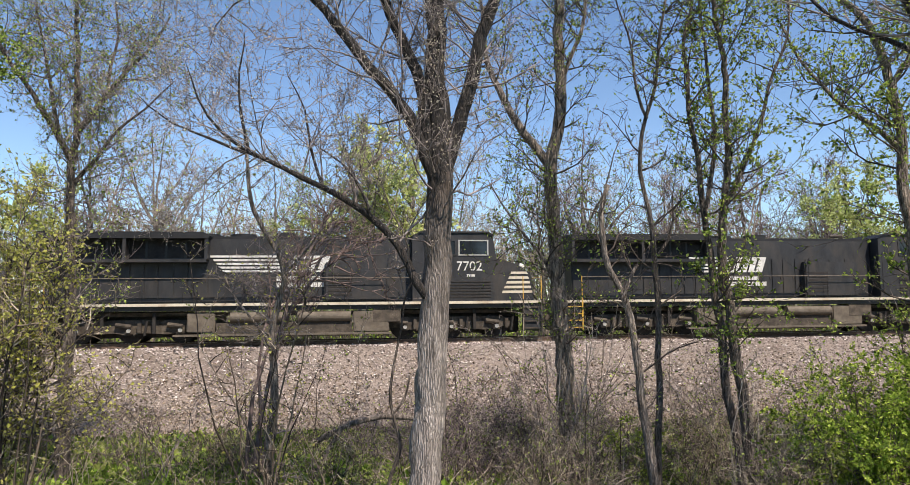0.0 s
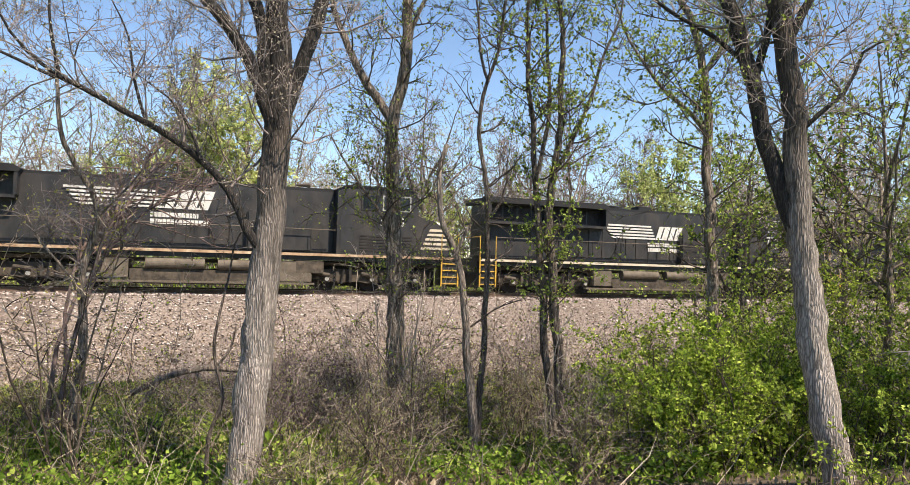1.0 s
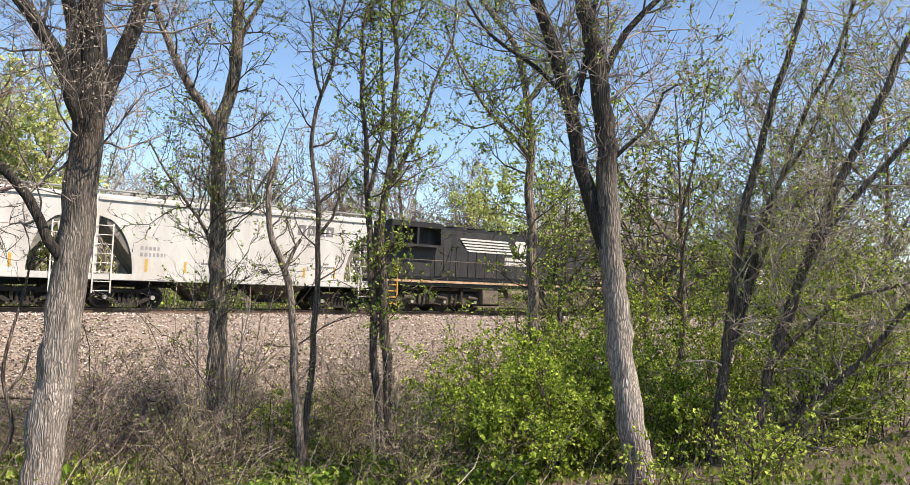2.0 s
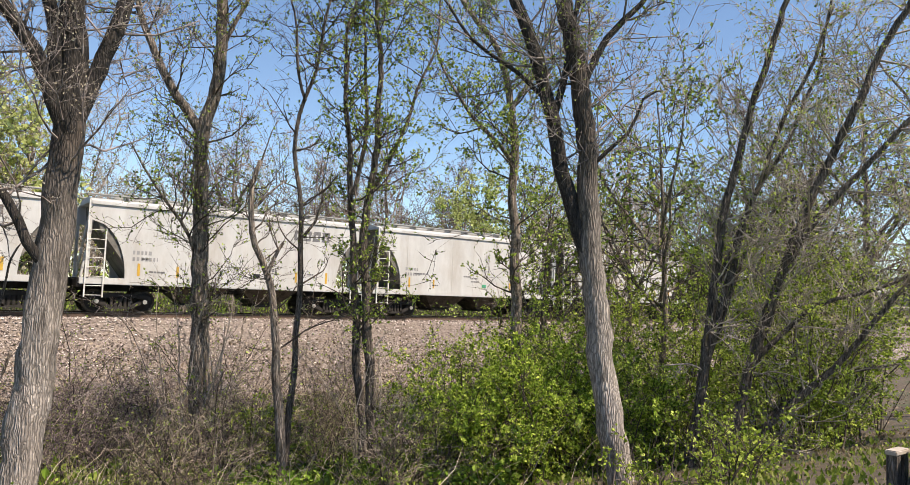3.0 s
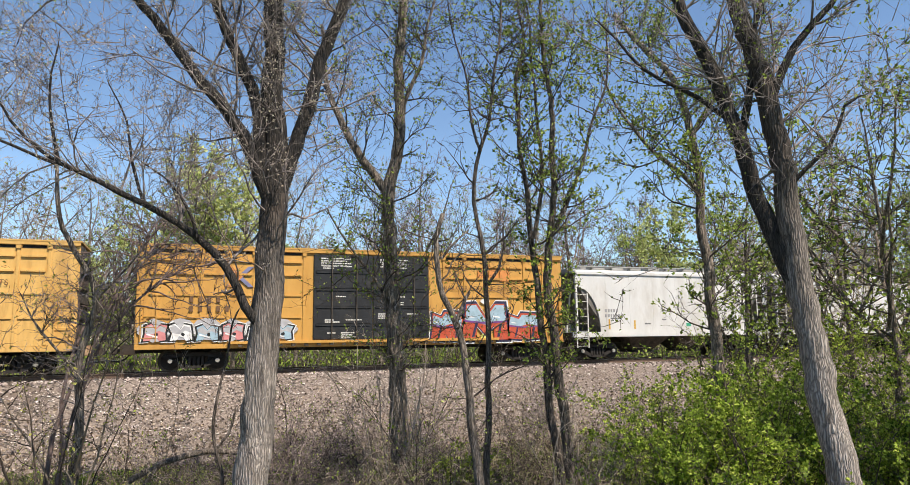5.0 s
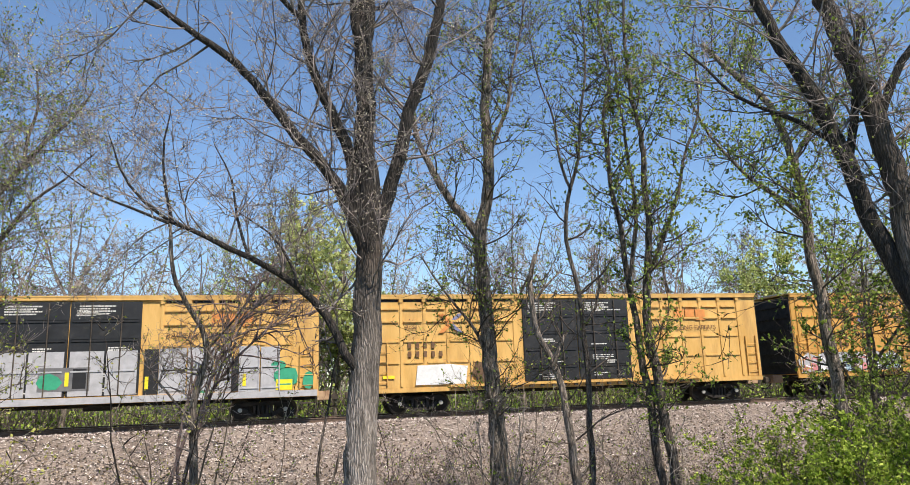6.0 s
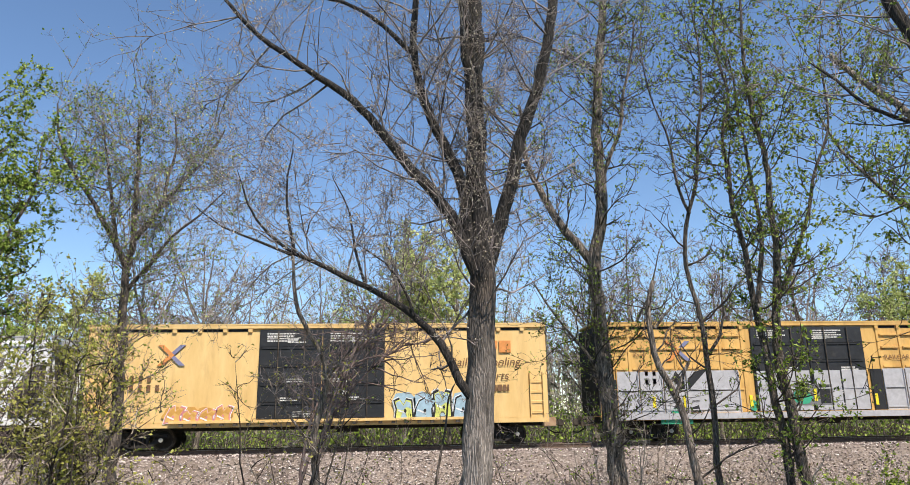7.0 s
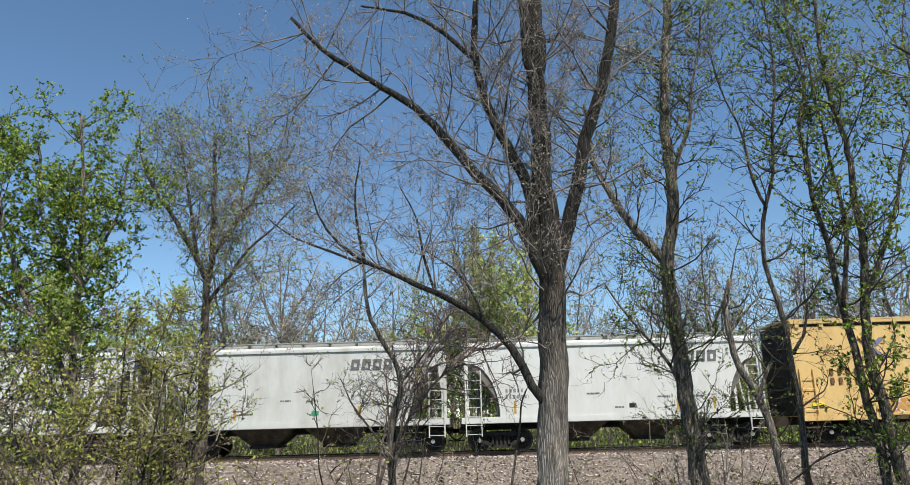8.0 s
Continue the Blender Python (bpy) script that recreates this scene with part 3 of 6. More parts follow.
tree("young_tree", "thin dark young tree with a wavy stem", 14, [
    ("trunk", [(5.86, 13.25, 0.2), (5.86, 13.25, 1.2), (5.95, 13.21, 3.87), (5.95, 13.21, 5.48), (5.83, 13.27, 6.53), (5.83, 13.26, 7.71), (6.06, 13.16, 9.01), (6.26, 13.07, 10.44), (6.3, 13.0, 11.4), (6.15, 13.0, 12.8), (6.3, 13.0, 14.2)], 0.075, 0.008),
    ("limb", [(5.95, 13.2, 5.2), (6.25, 13.1, 5.9), (6.3, 13.1, 6.6)], 0.035, 0.012),
    ("limb", [(5.85, 13.2, 8.0), (5.6, 13.3, 8.9), (5.55, 13.3, 9.8), (5.3, 13.4, 11.0), (5.25, 13.4, 12.3)], 0.034, 0.005),
], BARK_DARK, TWIG, LEAF, twigs=7, reach=1.6, leafy=0.4, lsize=0.06, start=0.3, kids=(5, 4))

tree("twin_stem_tree", "pair of slim leaning stems with young green leaves", 15, [
    ("trunk", [(7.66, 12.88, 0.2), (7.62, 12.9, 0.81), (7.48, 12.99, 2.85), (7.38, 13.05, 4.31), (7.28, 13.1, 5.7), (7.42, 13.02, 7.46), (7.43, 13.01, 9.26), (7.29, 13.09, 10.76), (7.25, 13.0, 11.8), (7.4, 13.0, 13.2), (7.3, 13.0, 14.6)], 0.125, 0.012),
    ("trunk", [(7.5, 13.0, 0.2), (7.42, 13.03, 1.18), (7.19, 13.15, 3.86), (7.07, 13.22, 5.25), (7.04, 13.23, 6.36), (6.85, 13.33, 7.88), (6.8, 13.36, 9.6), (6.95, 13.28, 10.82), (6.85, 13.3, 12.2), (7.0, 13.3, 13.8)], 0.10, 0.01),
    ("limb", [(7.3, 13.1, 6.0), (7.8, 12.9, 7.2), (8.3, 12.8, 8.6), (8.6, 12.7, 10.0), (8.7, 12.7, 11.4), (9.0, 12.6, 12.6)], 0.05, 0.006),
    ("limb", [(7.05, 13.2, 6.2), (7.25, 13.2, 7.6), (7.1, 13.2, 9.2), (7.0, 13.2, 11.0), (6.6, 13.2, 12.4), (6.5, 13.2, 13.6)], 0.05, 0.006),
], BARK_DARK, TWIG, LEAF, twigs=4.8, reach=1.8, leafy=1.6, lsize=0.07, start=0.2, kids=(5, 4, 2))

tree("young_ash_tree", "straight slim tree with sparse new leaves", 16, [
    ("trunk", [(12.1, 13.3, 0.2), (12.02, 13.35, 1.84), (11.85, 13.5, 6.3), (11.68, 13.65, 9.14), (11.44, 13.85, 10.51), (10.89, 14.28, 11.44), (10.3, 14.6, 12.4)], 0.17, 0.06),
    ("limb", [(11.7, 13.6, 8.9), (12.3, 13.4, 10.0), (12.7, 13.2, 11.4)], 0.07, 0.03),
    ("limb", [(11.78, 13.55, 7.6), (11.0, 13.9, 8.5), (10.2, 14.2, 9.5), (9.6, 14.4, 10.8)], 0.07, 0.02),
], BARK_BROWN, TWIG, LEAF, twigs=4.6, reach=2.3, leafy=2.0, lsize=0.08, start=0.12, kids=(6, 4, 2))

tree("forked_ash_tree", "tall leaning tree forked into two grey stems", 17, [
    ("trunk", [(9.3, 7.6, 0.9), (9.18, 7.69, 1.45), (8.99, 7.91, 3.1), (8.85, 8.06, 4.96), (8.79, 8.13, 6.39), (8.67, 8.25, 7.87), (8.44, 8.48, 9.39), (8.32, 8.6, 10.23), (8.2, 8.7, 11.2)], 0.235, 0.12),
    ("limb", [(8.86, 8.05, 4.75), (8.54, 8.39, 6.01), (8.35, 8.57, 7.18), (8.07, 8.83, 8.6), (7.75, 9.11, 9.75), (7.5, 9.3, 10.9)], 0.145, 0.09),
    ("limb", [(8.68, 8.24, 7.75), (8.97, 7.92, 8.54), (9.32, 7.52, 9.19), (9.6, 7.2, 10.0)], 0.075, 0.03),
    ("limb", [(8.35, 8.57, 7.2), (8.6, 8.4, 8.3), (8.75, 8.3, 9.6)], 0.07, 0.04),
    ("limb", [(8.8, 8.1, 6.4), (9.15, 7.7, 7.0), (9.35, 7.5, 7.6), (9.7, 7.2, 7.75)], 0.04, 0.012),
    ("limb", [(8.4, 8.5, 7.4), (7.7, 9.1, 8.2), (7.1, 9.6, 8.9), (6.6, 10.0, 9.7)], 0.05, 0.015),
], BARK, TWIG_GREY, LEAF, twigs=4.4, reach=2.3, leafy=0.35, lsize=0.055, start=0.5, kids=(6, 5, 2), limb_mat=BARK_LIMB_SHADE)

tree("leaning_stems", "clump of bare grey stems leaning outward", 18, [
    ("trunk", [(12.10, 8.64, 0.35), (12.16, 8.55, 0.57), (12.39, 8.23, 3.06), (12.53, 8.02, 5.60), (12.80, 7.58, 7.91), (13.14, 7.00, 10.20), (13.46, 6.53, 12.09)], 0.118, 0.04),
    ("trunk", [(12.44, 8.09, 0.35), (12.55, 7.98, 0.66), (12.81, 7.55, 2.88), (13.16, 6.94, 5.37), (13.56, 6.15, 7.46), (13.98, 5.15, 9.84), (14.28, 4.35, 11.54)], 0.12, 0.045),
    ("limb", [(12.51, 8.02, 0.35), (12.72, 7.72, 1.10), (13.22, 6.84, 2.40), (13.67, 5.90, 3.56), (13.97, 5.17, 4.64), (14.42, 4.08, 5.83)], 0.078, 0.033),
    ("limb", [(12.72, 7.72, 2.20), (13.02, 7.21, 4.47), (13.48, 6.32, 6.14), (13.98, 5.14, 7.68), (14.42, 4.08, 8.82)], 0.091, 0.033),
    ("limb", [(12.38, 8.23, 2.98), (12.85, 7.82, 5.56), (13.40, 7.21, 7.87), (14.01, 6.53, 10.18)], 0.078, 0.026),
    ("limb", [(12.85, 7.48, 3.11), (13.46, 6.53, 4.20), (14.14, 5.58, 4.74), (14.82, 4.49, 5.29)], 0.058, 0.019),
    ("limb", [(12.42, 8.20, 3.10), (13.2, 7.9, 5.30), (14.2, 7.2, 6.78), (15.0, 6.7, 7.49), (16.0, 6.0, 8.34)], 0.055, 0.015),
    ("limb", [(12.6, 7.95, 0.45), (13.6, 7.8, 1.75), (14.5, 7.3, 2.52), (15.4, 6.8, 2.87), (16.4, 6.2, 3.10)], 0.055, 0.02),
    ("limb", [(12.50, 8.05, 4.6), (13.2, 7.7, 6.2), (13.9, 7.2, 7.9), (14.4, 6.9, 9.8), (14.6, 6.7, 11.1)], 0.06, 0.02),
    ("limb", [(13.5, 7.83, 1.66), (14.1, 7.4, 2.4), (14.8, 6.9, 3.5), (15.6, 6.4, 4.35), (16.4, 5.9, 5.0)], 0.055, 0.015),
], BARK_DARK, TWIG_PALE, LEAF_SHRUB, twigs=4.5, reach=2.2, leafy=0.7, lsize=0.055, start=0.2, kids=(5, 4, 2))

tree("vine_clad_sapling", "crooked young tree wrapped in pale vines", 23, [
    ("trunk", [(-1.70, 14.92, 0.0), (-1.68, 14.91, 0.75), (-1.61, 14.91, 3.47), (-1.4, 14.93, 5.25), (-2.05, 14.85, 6.5), (-2.2, 14.83, 7.9)], 0.105, 0.03),
    ("limb", [(-1.45, 14.9, 4.9), (-0.9, 14.9, 5.6), (-0.5, 14.9, 6.1)], 0.03, 0.01),
    ("limb", [(-1.6, 14.9, 3.4), (-2.2, 14.8, 4.4), (-2.7, 14.8, 5.2)], 0.03, 0.01),
], BARK_BROWN, TWIG_GREY, LEAF_YELLOW, twigs=8.0, reach=1.0, leafy=0.25, lsize=0.055, start=0.1, kids=(5, 4), lift=0.05)

tree("dark_elm_tree", "bare spreading tree with dark upright boughs and few leaves", 19, [
    ("trunk", [(-6.95, 18.8, 0.0), (-6.95, 18.8, 3.68), (-7.03, 18.77, 6.82), (-6.96, 18.79, 8.91), (-6.97, 18.79, 10.41), (-7.04, 18.76, 12.33)], 0.19, 0.04),
    ("limb", [(-6.98, 18.79, 8.7), (-5.93, 19.15, 10.49), (-5.34, 19.32, 11.24), (-4.9, 19.4, 12.2)], 0.085, 0.02),
    ("limb", [(-6.99, 18.78, 8.0), (-8.06, 18.35, 9.97), (-8.66, 18.07, 11.07), (-8.9, 18.0, 12.3)], 0.085, 0.02),
    ("limb", [(-6.3, 19.0, 9.9), (-6.1, 19.0, 11.3), (-6.2, 19.0, 12.6)], 0.05, 0.015),
    ("limb", [(-7.0, 18.8, 7.4), (-6.1, 18.6, 8.6), (-5.2, 18.5, 9.4), (-4.4, 18.4, 10.2)], 0.06, 0.015),
    ("limb", [(-7.3, 18.7, 8.6), (-7.6, 18.6, 10.4), (-7.9, 18.5, 12.0)], 0.06, 0.02),
], BARK_DARK, TWIG_GREY, LEAF, twigs=7.5, reach=2.2, leafy=0.8, lsize=0.065, start=0.3, kids=(6, 5, 2))

tree("green_maple_tree", "young tree in full fresh green leaf", 20, [
    ("trunk", [(-8.55, 15.9, 0.1), (-8.59, 15.86, 3.58), (-8.81, 15.73, 6.47), (-8.85, 15.71, 8.91), (-9.11, 15.56, 11.49)], 0.12, 0.03),
    ("limb", [(-8.7, 15.8, 5.0), (-9.6, 15.4, 6.8), (-10.4, 15.1, 8.6), (-10.8, 15.0, 10.8)], 0.07, 0.02),
    ("limb", [(-8.8, 15.7, 7.2), (-8.2, 15.8, 8.8), (-8.0, 15.8, 10.4)], 0.05, 0.02),
    ("limb", [(-9.5, 15.4, 6.6), (-10.8, 15.3, 7.4), (-12.0, 15.2, 8.6), (-12.6, 15.2, 10.4)], 0.06, 0.02),
    ("limb", [(-8.8, 15.7, 7.4), (-9.7, 15.5, 9.0), (-10.0, 15.4, 10.8)], 0.05, 0.02),
    ("limb", [(-9.4, 15.5, 5.8), (-11.0, 15.6, 6.2), (-12.4, 15.6, 6.9)], 0.05, 0.02),
], BARK_BROWN, TWIG, LEAF, twigs=8.0, reach=1.6, leafy=3.6, lsize=0.075, start=0.3, kids=(5, 4, 2))


def thicket(name, label, seed, x, y, w, n, h, twig_mat, lmat, leafy, lsize, lean=0.25, d=0.7, kids=(4, 3), reach=0.8, twigs=5.0, r=0.022, group="undergrowth", low=1, droop=0.04):
    """A shrub: many stems out of one stool, each with side twigs."""
    rnd = random.Random(seed)
    top = thing(name, label, "shrub", group)
    gz = ground_z(x, y) - 0.05
    top.location = (x, y, gz)
    s, fine, leaves = Soup(), Soup(), Soup()
    for _ in range(n):
        px, py = rnd.gauss(0, w * 0.4), rnd.gauss(0, d * 0.4)
        hh = h * rnd.uniform(0.45, 1.0)
        dirv = Vector((rnd.uniform(-lean, lean) + px * 0.25 / max(w, 0.3), rnd.uniform(-lean, lean), 1))
        pts, q = [], Vector((px, py, ground_z(x + px, y + py) - gz - 0.05))
        k = 8
        for i in range(k + 1):
            pts.append(q.copy())
            dirv = bend(rnd, dirv + Vector((0, 0, 0.06 - droop * i)), 0.2)
            q = q + dirv * hh / k
        rr = r * rnd.uniform(0.5, 1.3)
        s.tube(pts, [rr * (1 - 0.75 * i / k) for i in range(k + 1)], 5, rnd=rnd)
        for _ in range(int(twigs * hh)):
            i = rnd.randint(low, k)
            grow(fine, leaves, rnd, pts[i - 1].lerp(pts[i], rnd.random()), bend(rnd, pts[i] - pts[i - 1], 1.0) , reach * rnd.uniform(0.4, 1.0), rr * 0.4, 0, leafy, lsize, 0.05, kids)
    tagged(s.put("stem_clump", twig_mat, top), kind="stuff")
    tagged(fine.put("twig_mass", twig_mat, top), kind="stuff")
    if leaves.v:
        tagged(leaves.put("foliage", lmat, top, smooth=False), kind="stuff")
    return top

# ---- the train ----
SPEED = 26.0  # metres a second, towards +x


def wheelset(parent, x, r=0.46):
    """One axle with two flanged wheels."""
    bm = rod((x, -0.7, r), (x, 0.7, r), 0.08, sides=8)
    ax = part("axle", bm, UNDER_DARK, parent)
    for s in (-1, 1):
        b = rod((x, s * 0.70, r), (x, s * 0.83, r), r, sides=28)
        rod((x, s * 0.68, r), (x, s * 0.71, r), r + 0.025, b, 28)
        part("wheel", b, UNDER_DARK if r > 0.5 else UNDER, ax)
        part("wheel_web", rod((x, s * 0.83, r), (x, s * 0.842, r), r - 0.08, sides=24, r2=r - 0.10), UNDER_DARK, ax)
    return ax


def truck(car, x, axles, r, side_mat, heavy=False):
    """A bogie: side frames with journal boxes and springs, and its wheelsets. Origin on the rail."""
    t = part("bogie", box(x - 0.25, x + 0.25, -1.0, 1.0, r - 0.05, r + 0.28, bevel=0.04), side_mat, car, "grimy cast steel bogie")
    span = axles[-1]
    for s in (-1, 1):
        y0, y1 = s * 0.93, s * 1.09
        if heavy:
            ol = [(x - span - 0.75, r - 0.02), (x - span - 0.75, r + 0.34), (x - span + 0.2, r + 0.42), (x + span - 0.2, r + 0.42), (x + span + 0.75, r + 0.34), (x + span + 0.75, r - 0.02), (x + span + 0.3, r - 0.02), (x + span - 0.5, r - 0.16), (x + 0.55, r - 0.10), (x, r - 0.2), (x - 0.55, r - 0.10), (x - span + 0.5, r - 0.16), (x - span - 0.3, r - 0.02)]
        else:
            ol = [(x - span - 0.24, r + 0.08), (x - span - 0.24, r + 0.20), (x - 0.42, r + 0.32), (x + 0.42, r + 0.32), (x + span + 0.24, r + 0.20), (x + span + 0.24, r + 0.08), (x + 0.36, r + 0.17), (x - 0.36, r + 0.17)]
        bm = prism(ol, y0, y1)
        if not heavy:  # sloping lower chords and the bolster columns
            for sg in (-1, 1):
                prism([(x + sg * (span - 0.14), r + 0.08), (x + sg * (span - 0.02), r - 0.06), (x + sg * 0.36, r - 0.30), (x + sg * 0.30, r - 0.19)][::sg], y0, y1, bm)
                prism([(x + sg * 0.28, r - 0.25), (x + sg * 0.38, r - 0.25), (x + sg * 0.38, r + 0.2), (x + sg * 0.28, r + 0.2)][::sg], y0, y1, bm)
            prism([(x - 0.36, r - 0.30), (x + 0.36, r - 0.30), (x + 0.36, r - 0.20), (x - 0.36, r - 0.20)], y0, y1, bm)
        part("side_frame", bm, side_mat, t)
        for k in (-0.17, 0, 0.17):
            part("spring", rod((x + k, s * 1.02, r - 0.2), (x + k, s * 1.02, r + 0.14), 0.07, sides=10), UNDER_DARK, t)
        for a in axles:
            q = 0.16 if heavy else 0.11
            jb = part("journal_box", box(x + a - q, x + a + q, s * 1.07, s * 1.15, r - q, r + q, bevel=0.03), side_mat, t)
            part("end_cap", rod((x + a, s * 1.14, r), (x + a, s * 1.21, r), 0.085, sides=12), GALV, jb, "worn metal axle end cap")
        if heavy and s < 0:
            for a in axles:
                bc = part("brake_cylinder", rod((x + a - 0.5, s * 1.18, r + 0.24), (x + a + 0.1, s * 1.18, r + 0.16), 0.09, sides=8), UNDER, t)
                part("brake_lever", box(x + a + 0.35, x + a + 0.5, s * 1.1, s * 1.26, r - 0.1, r + 0.32, bevel=0.02), UNDER, t)
                part("damper", rod((x + a + 0.62, s * 1.2, r - 0.2), (x + a + 0.72, s * 1.2, r + 0.4), 0.05, sides=8), UNDER_DARK, t)
    for a in axles:
        wheelset(car, x + a, r)
    return t


def coupler(car, x, s):
    bm = box(x, x + s * 0.75, -0.09, 0.09, 0.76, 0.94, bevel=0.03)
    box(x + s * 0.55, x + s * 0.80, -0.16, 0.13, 0.70, 1.0, bm, 0.04)
    part("coupler", bm, UNDER, car)
    bm = bmesh.new()
    pts = [(x, 0.3, 0.9), (x + s * 0.25, 0.28, 0.55), (x + s * 0.5, 0.25, 0.42), (x + s * 0.8, 0.2, 0.45)]
    for a, b in zip(pts, pts[1:]):
        rod(a, b, 0.03, bm, 6)
    part("air_hose", bm, UNDER_DARK, car)


def text_bars(x0, x1, z, h, y, material, car, rnd, name="lettering", gap=0.35):
    """A line of small unreadable words as bars."""
    bm = bmesh.new()
    x = x0
    while x < x1:
        w = min(x1 - x, h * (rnd.uniform(0.5, 0.8) if h > 0.12 else rnd.uniform(0.9, 2.6)))
        box(x, x + w, y - 0.004, y + 0.001, z, z + h, bm)
        x += w + h * gap
    return tagged(part(name, bm, material, car), kind="stuff")


def emblem(x, z, w, h, y, material, car):
    """A slanted emblem of two plain blocks."""
    sl = h * 0.35
    for x0, x1 in ((x, x + w * 0.47), (x + w * 0.53, x + w)):
        part("emblem_block", prism([(x0, z), (x1, z), (x1 + sl, z + h), (x0 + sl, z + h)], y - 0.008, y + 0.001), material, car, "white slanted emblem block")
        part("emblem_slit", prism([(x0 + w * 0.2, z + h * 0.1), (x0 + w * 0.26, z + h * 0.1), (x0 + w * 0.26 + sl * 0.8, z + h * 0.9), (x0 + w * 0.2 + sl * 0.8, z + h * 0.9)], y - 0.011, y + 0.001), BLACK, car)


def locomotive(label, number, stripe, mark, seed, sill_mat, mark_scale=1.0, gold_rear=False, rad=-3.6):
    rnd = random.Random(seed)
    car = thing("locomotive", label, "locomotive", "train")
    D = 1.63  # deck height
    part("underframe", box(-10.5, 10.5, -1.45, 1.45, D - 0.32, D - 0.08, bevel=0.02), BLACK, car)
    part("walkway", box(-10.55, 10.55, -1.56, 1.56, D - 0.08, D, bevel=0.01), BLACK, car)
    part("sill_stripe", box(-10.5, 10.5, -1.575, -1.558, D - 0.13, D - 0.02), sill_mat, car, "worn pale stripe along the walkway")
    # hood
    hood = part("long_hood", box(-10.0, 4.9, -0.98, 0.98, D, 4.30, bevel=0.07), BLACK, car)
    part("roof_cowl", prism([(-8.2, 4.30), (4.9, 4.30), (4.9, 4.45), (-8.2, 4.42)], -0.8, 0.8), BLACK_TOP, hood)
    x = -7.2
    while x < 3.6:
        w = rnd.choice((0.55, 0.62, 0.8))
        dr = part("hood_door", box(x + 0.02, x + w - 0.02, -1.012, -0.98, D + 0.22, 3.45, bevel=0.008), BLACK, hood)
        part("door_latch", box(x + w - 0.12, x + w - 0.07, -1.04, -1.0, 2.5, 2.62), UNDER, dr)
        x += w
    # radiator with its overhanging wing at the rear
    part("radiator_roof", prism([(-10.1, 4.28), (-10.1, 4.55), (rad - 0.1, 4.55), (rad + 0.15, 4.40), (rad + 0.1, 4.28)], -1.5, 1.5), BLACK_TOP, hood, "overhanging sooty radiator roof")
    part("radiator_sill", prism([(-10.1, 3.30), (-10.1, 3.42), (rad, 3.42), (rad, 3.30)], -1.48, 1.48), BLACK, hood)
    for xx in (-10.1, (rad - 10.1) / 2, rad - 0.06):
        part("radiator_pillar", box(xx, xx + 0.12, -1.47, -0.9, 3.42, 4.28), BLACK, hood)
    for k in range(int((rad + 9.9) / 0.78)):
        part("radiator_grille", box(-9.9 + k * 0.78, -9.9 + k * 0.78 + 0.68, -1.0, -0.985, 3.5, 4.22), UNDER_DARK, hood)
    part("blower_housing", box(1.2, 3.9, -1.32, -0.9, D + 0.05, 3.3, bevel=0.05), BLACK, hood)
    for k in range(6):
        part("louvre", box(1.35, 2.35, -1.335, -1.31, D + 0.25 + k * 0.17, D + 0.35 + k * 0.17, bevel=0.01), UNDER_DARK, hood)
    bm = bmesh.new()
    for k in range(3):
        rod((-5.3 + k * 1.5, 0, 4.4), (-5.3 + k * 1.5, 0, 4.58), 0.55, bm, 16)
    part("roof_fan", bm, BLACK_TOP, hood)
    part("exhaust_stack", box(-0.9, -0.1, -0.35, 0.35, 4.4, 4.66, bevel=0.03), BLACK_TOP, hood)
    # cab and nose
    cab = part("cab", prism([(4.9, D), (4.9, 4.42), (5.25, 4.58), (8.15, 4.58), (8.4, 4.45), (8.55, 3.55), (8.55, D)], -1.5, 1.5), BLACK, car)
    part("cab_roof_edge", prism([(4.85, 4.40), (5.25, 4.62), (8.2, 4.62), (8.48, 4.45), (8.44, 4.40), (8.15, 4.55), (5.25, 4.55)], -1.56, 1.56), BLACK_TOP, cab)
    for a, b in ((6.0, 6.75), (6.95, 8.15)):
        w = part("cab_window", box(a, b, -1.512, -1.49, 3.62, 4.2), GLASS, cab, "dark side window")
        for q in ((a - 0.06, b + 0.06, 4.2, 4.25), (a - 0.06, b + 0.06, 3.57, 3.62), (a - 0.06, a, 3.62, 4.2), (b, b + 0.06, 3.62, 4.2)):
            part("window_frame", box(q[0], q[1], -1.53, -1.495, q[2], q[3]), GALV if a > 6.5 else BLACK, w, "pale metal window frame" if a > 6.5 else "")
    part("cab_door", box(5.05, 5.75, -1.515, -1.49, D + 0.1, 3.75, bevel=0.02), BLACK, cab)
    for k in range(6):
        part("cab_louvre", box(5.9, 8.3, -1.522, -1.49, D + 0.12 + 0.13 * k, D + 0.19 + 0.13 * k, bevel=0.01), UNDER_DARK, cab)
    part("nose", prism([(8.55, D), (8.55, 3.52), (9.55, 3.25), (10.2, 2.85), (10.35, D)], -0.92, 0.92), BLACK, car)
    for k in range(5):
        z = 1.95 + k * 0.21
        part("nose_stripe", prism([(8.9 + k * 0.1, z), (10.3 - 0.05 * k, z), (10.28 - 0.06 * k, z + 0.11), (8.95 + k * 0.1, z + 0.11)], -0.935, -0.918), CREAM, car)
    part("headlight", rod((9.9, 0, 3.2), (10.1, 0, 3.12), 0.16, sides=14), GALV, car)
    part("antenna_dome", rod((6.4, 0, 4.6), (6.4, 0, 4.76), 0.22, sides=16, r2=0.1), GALV, cab)
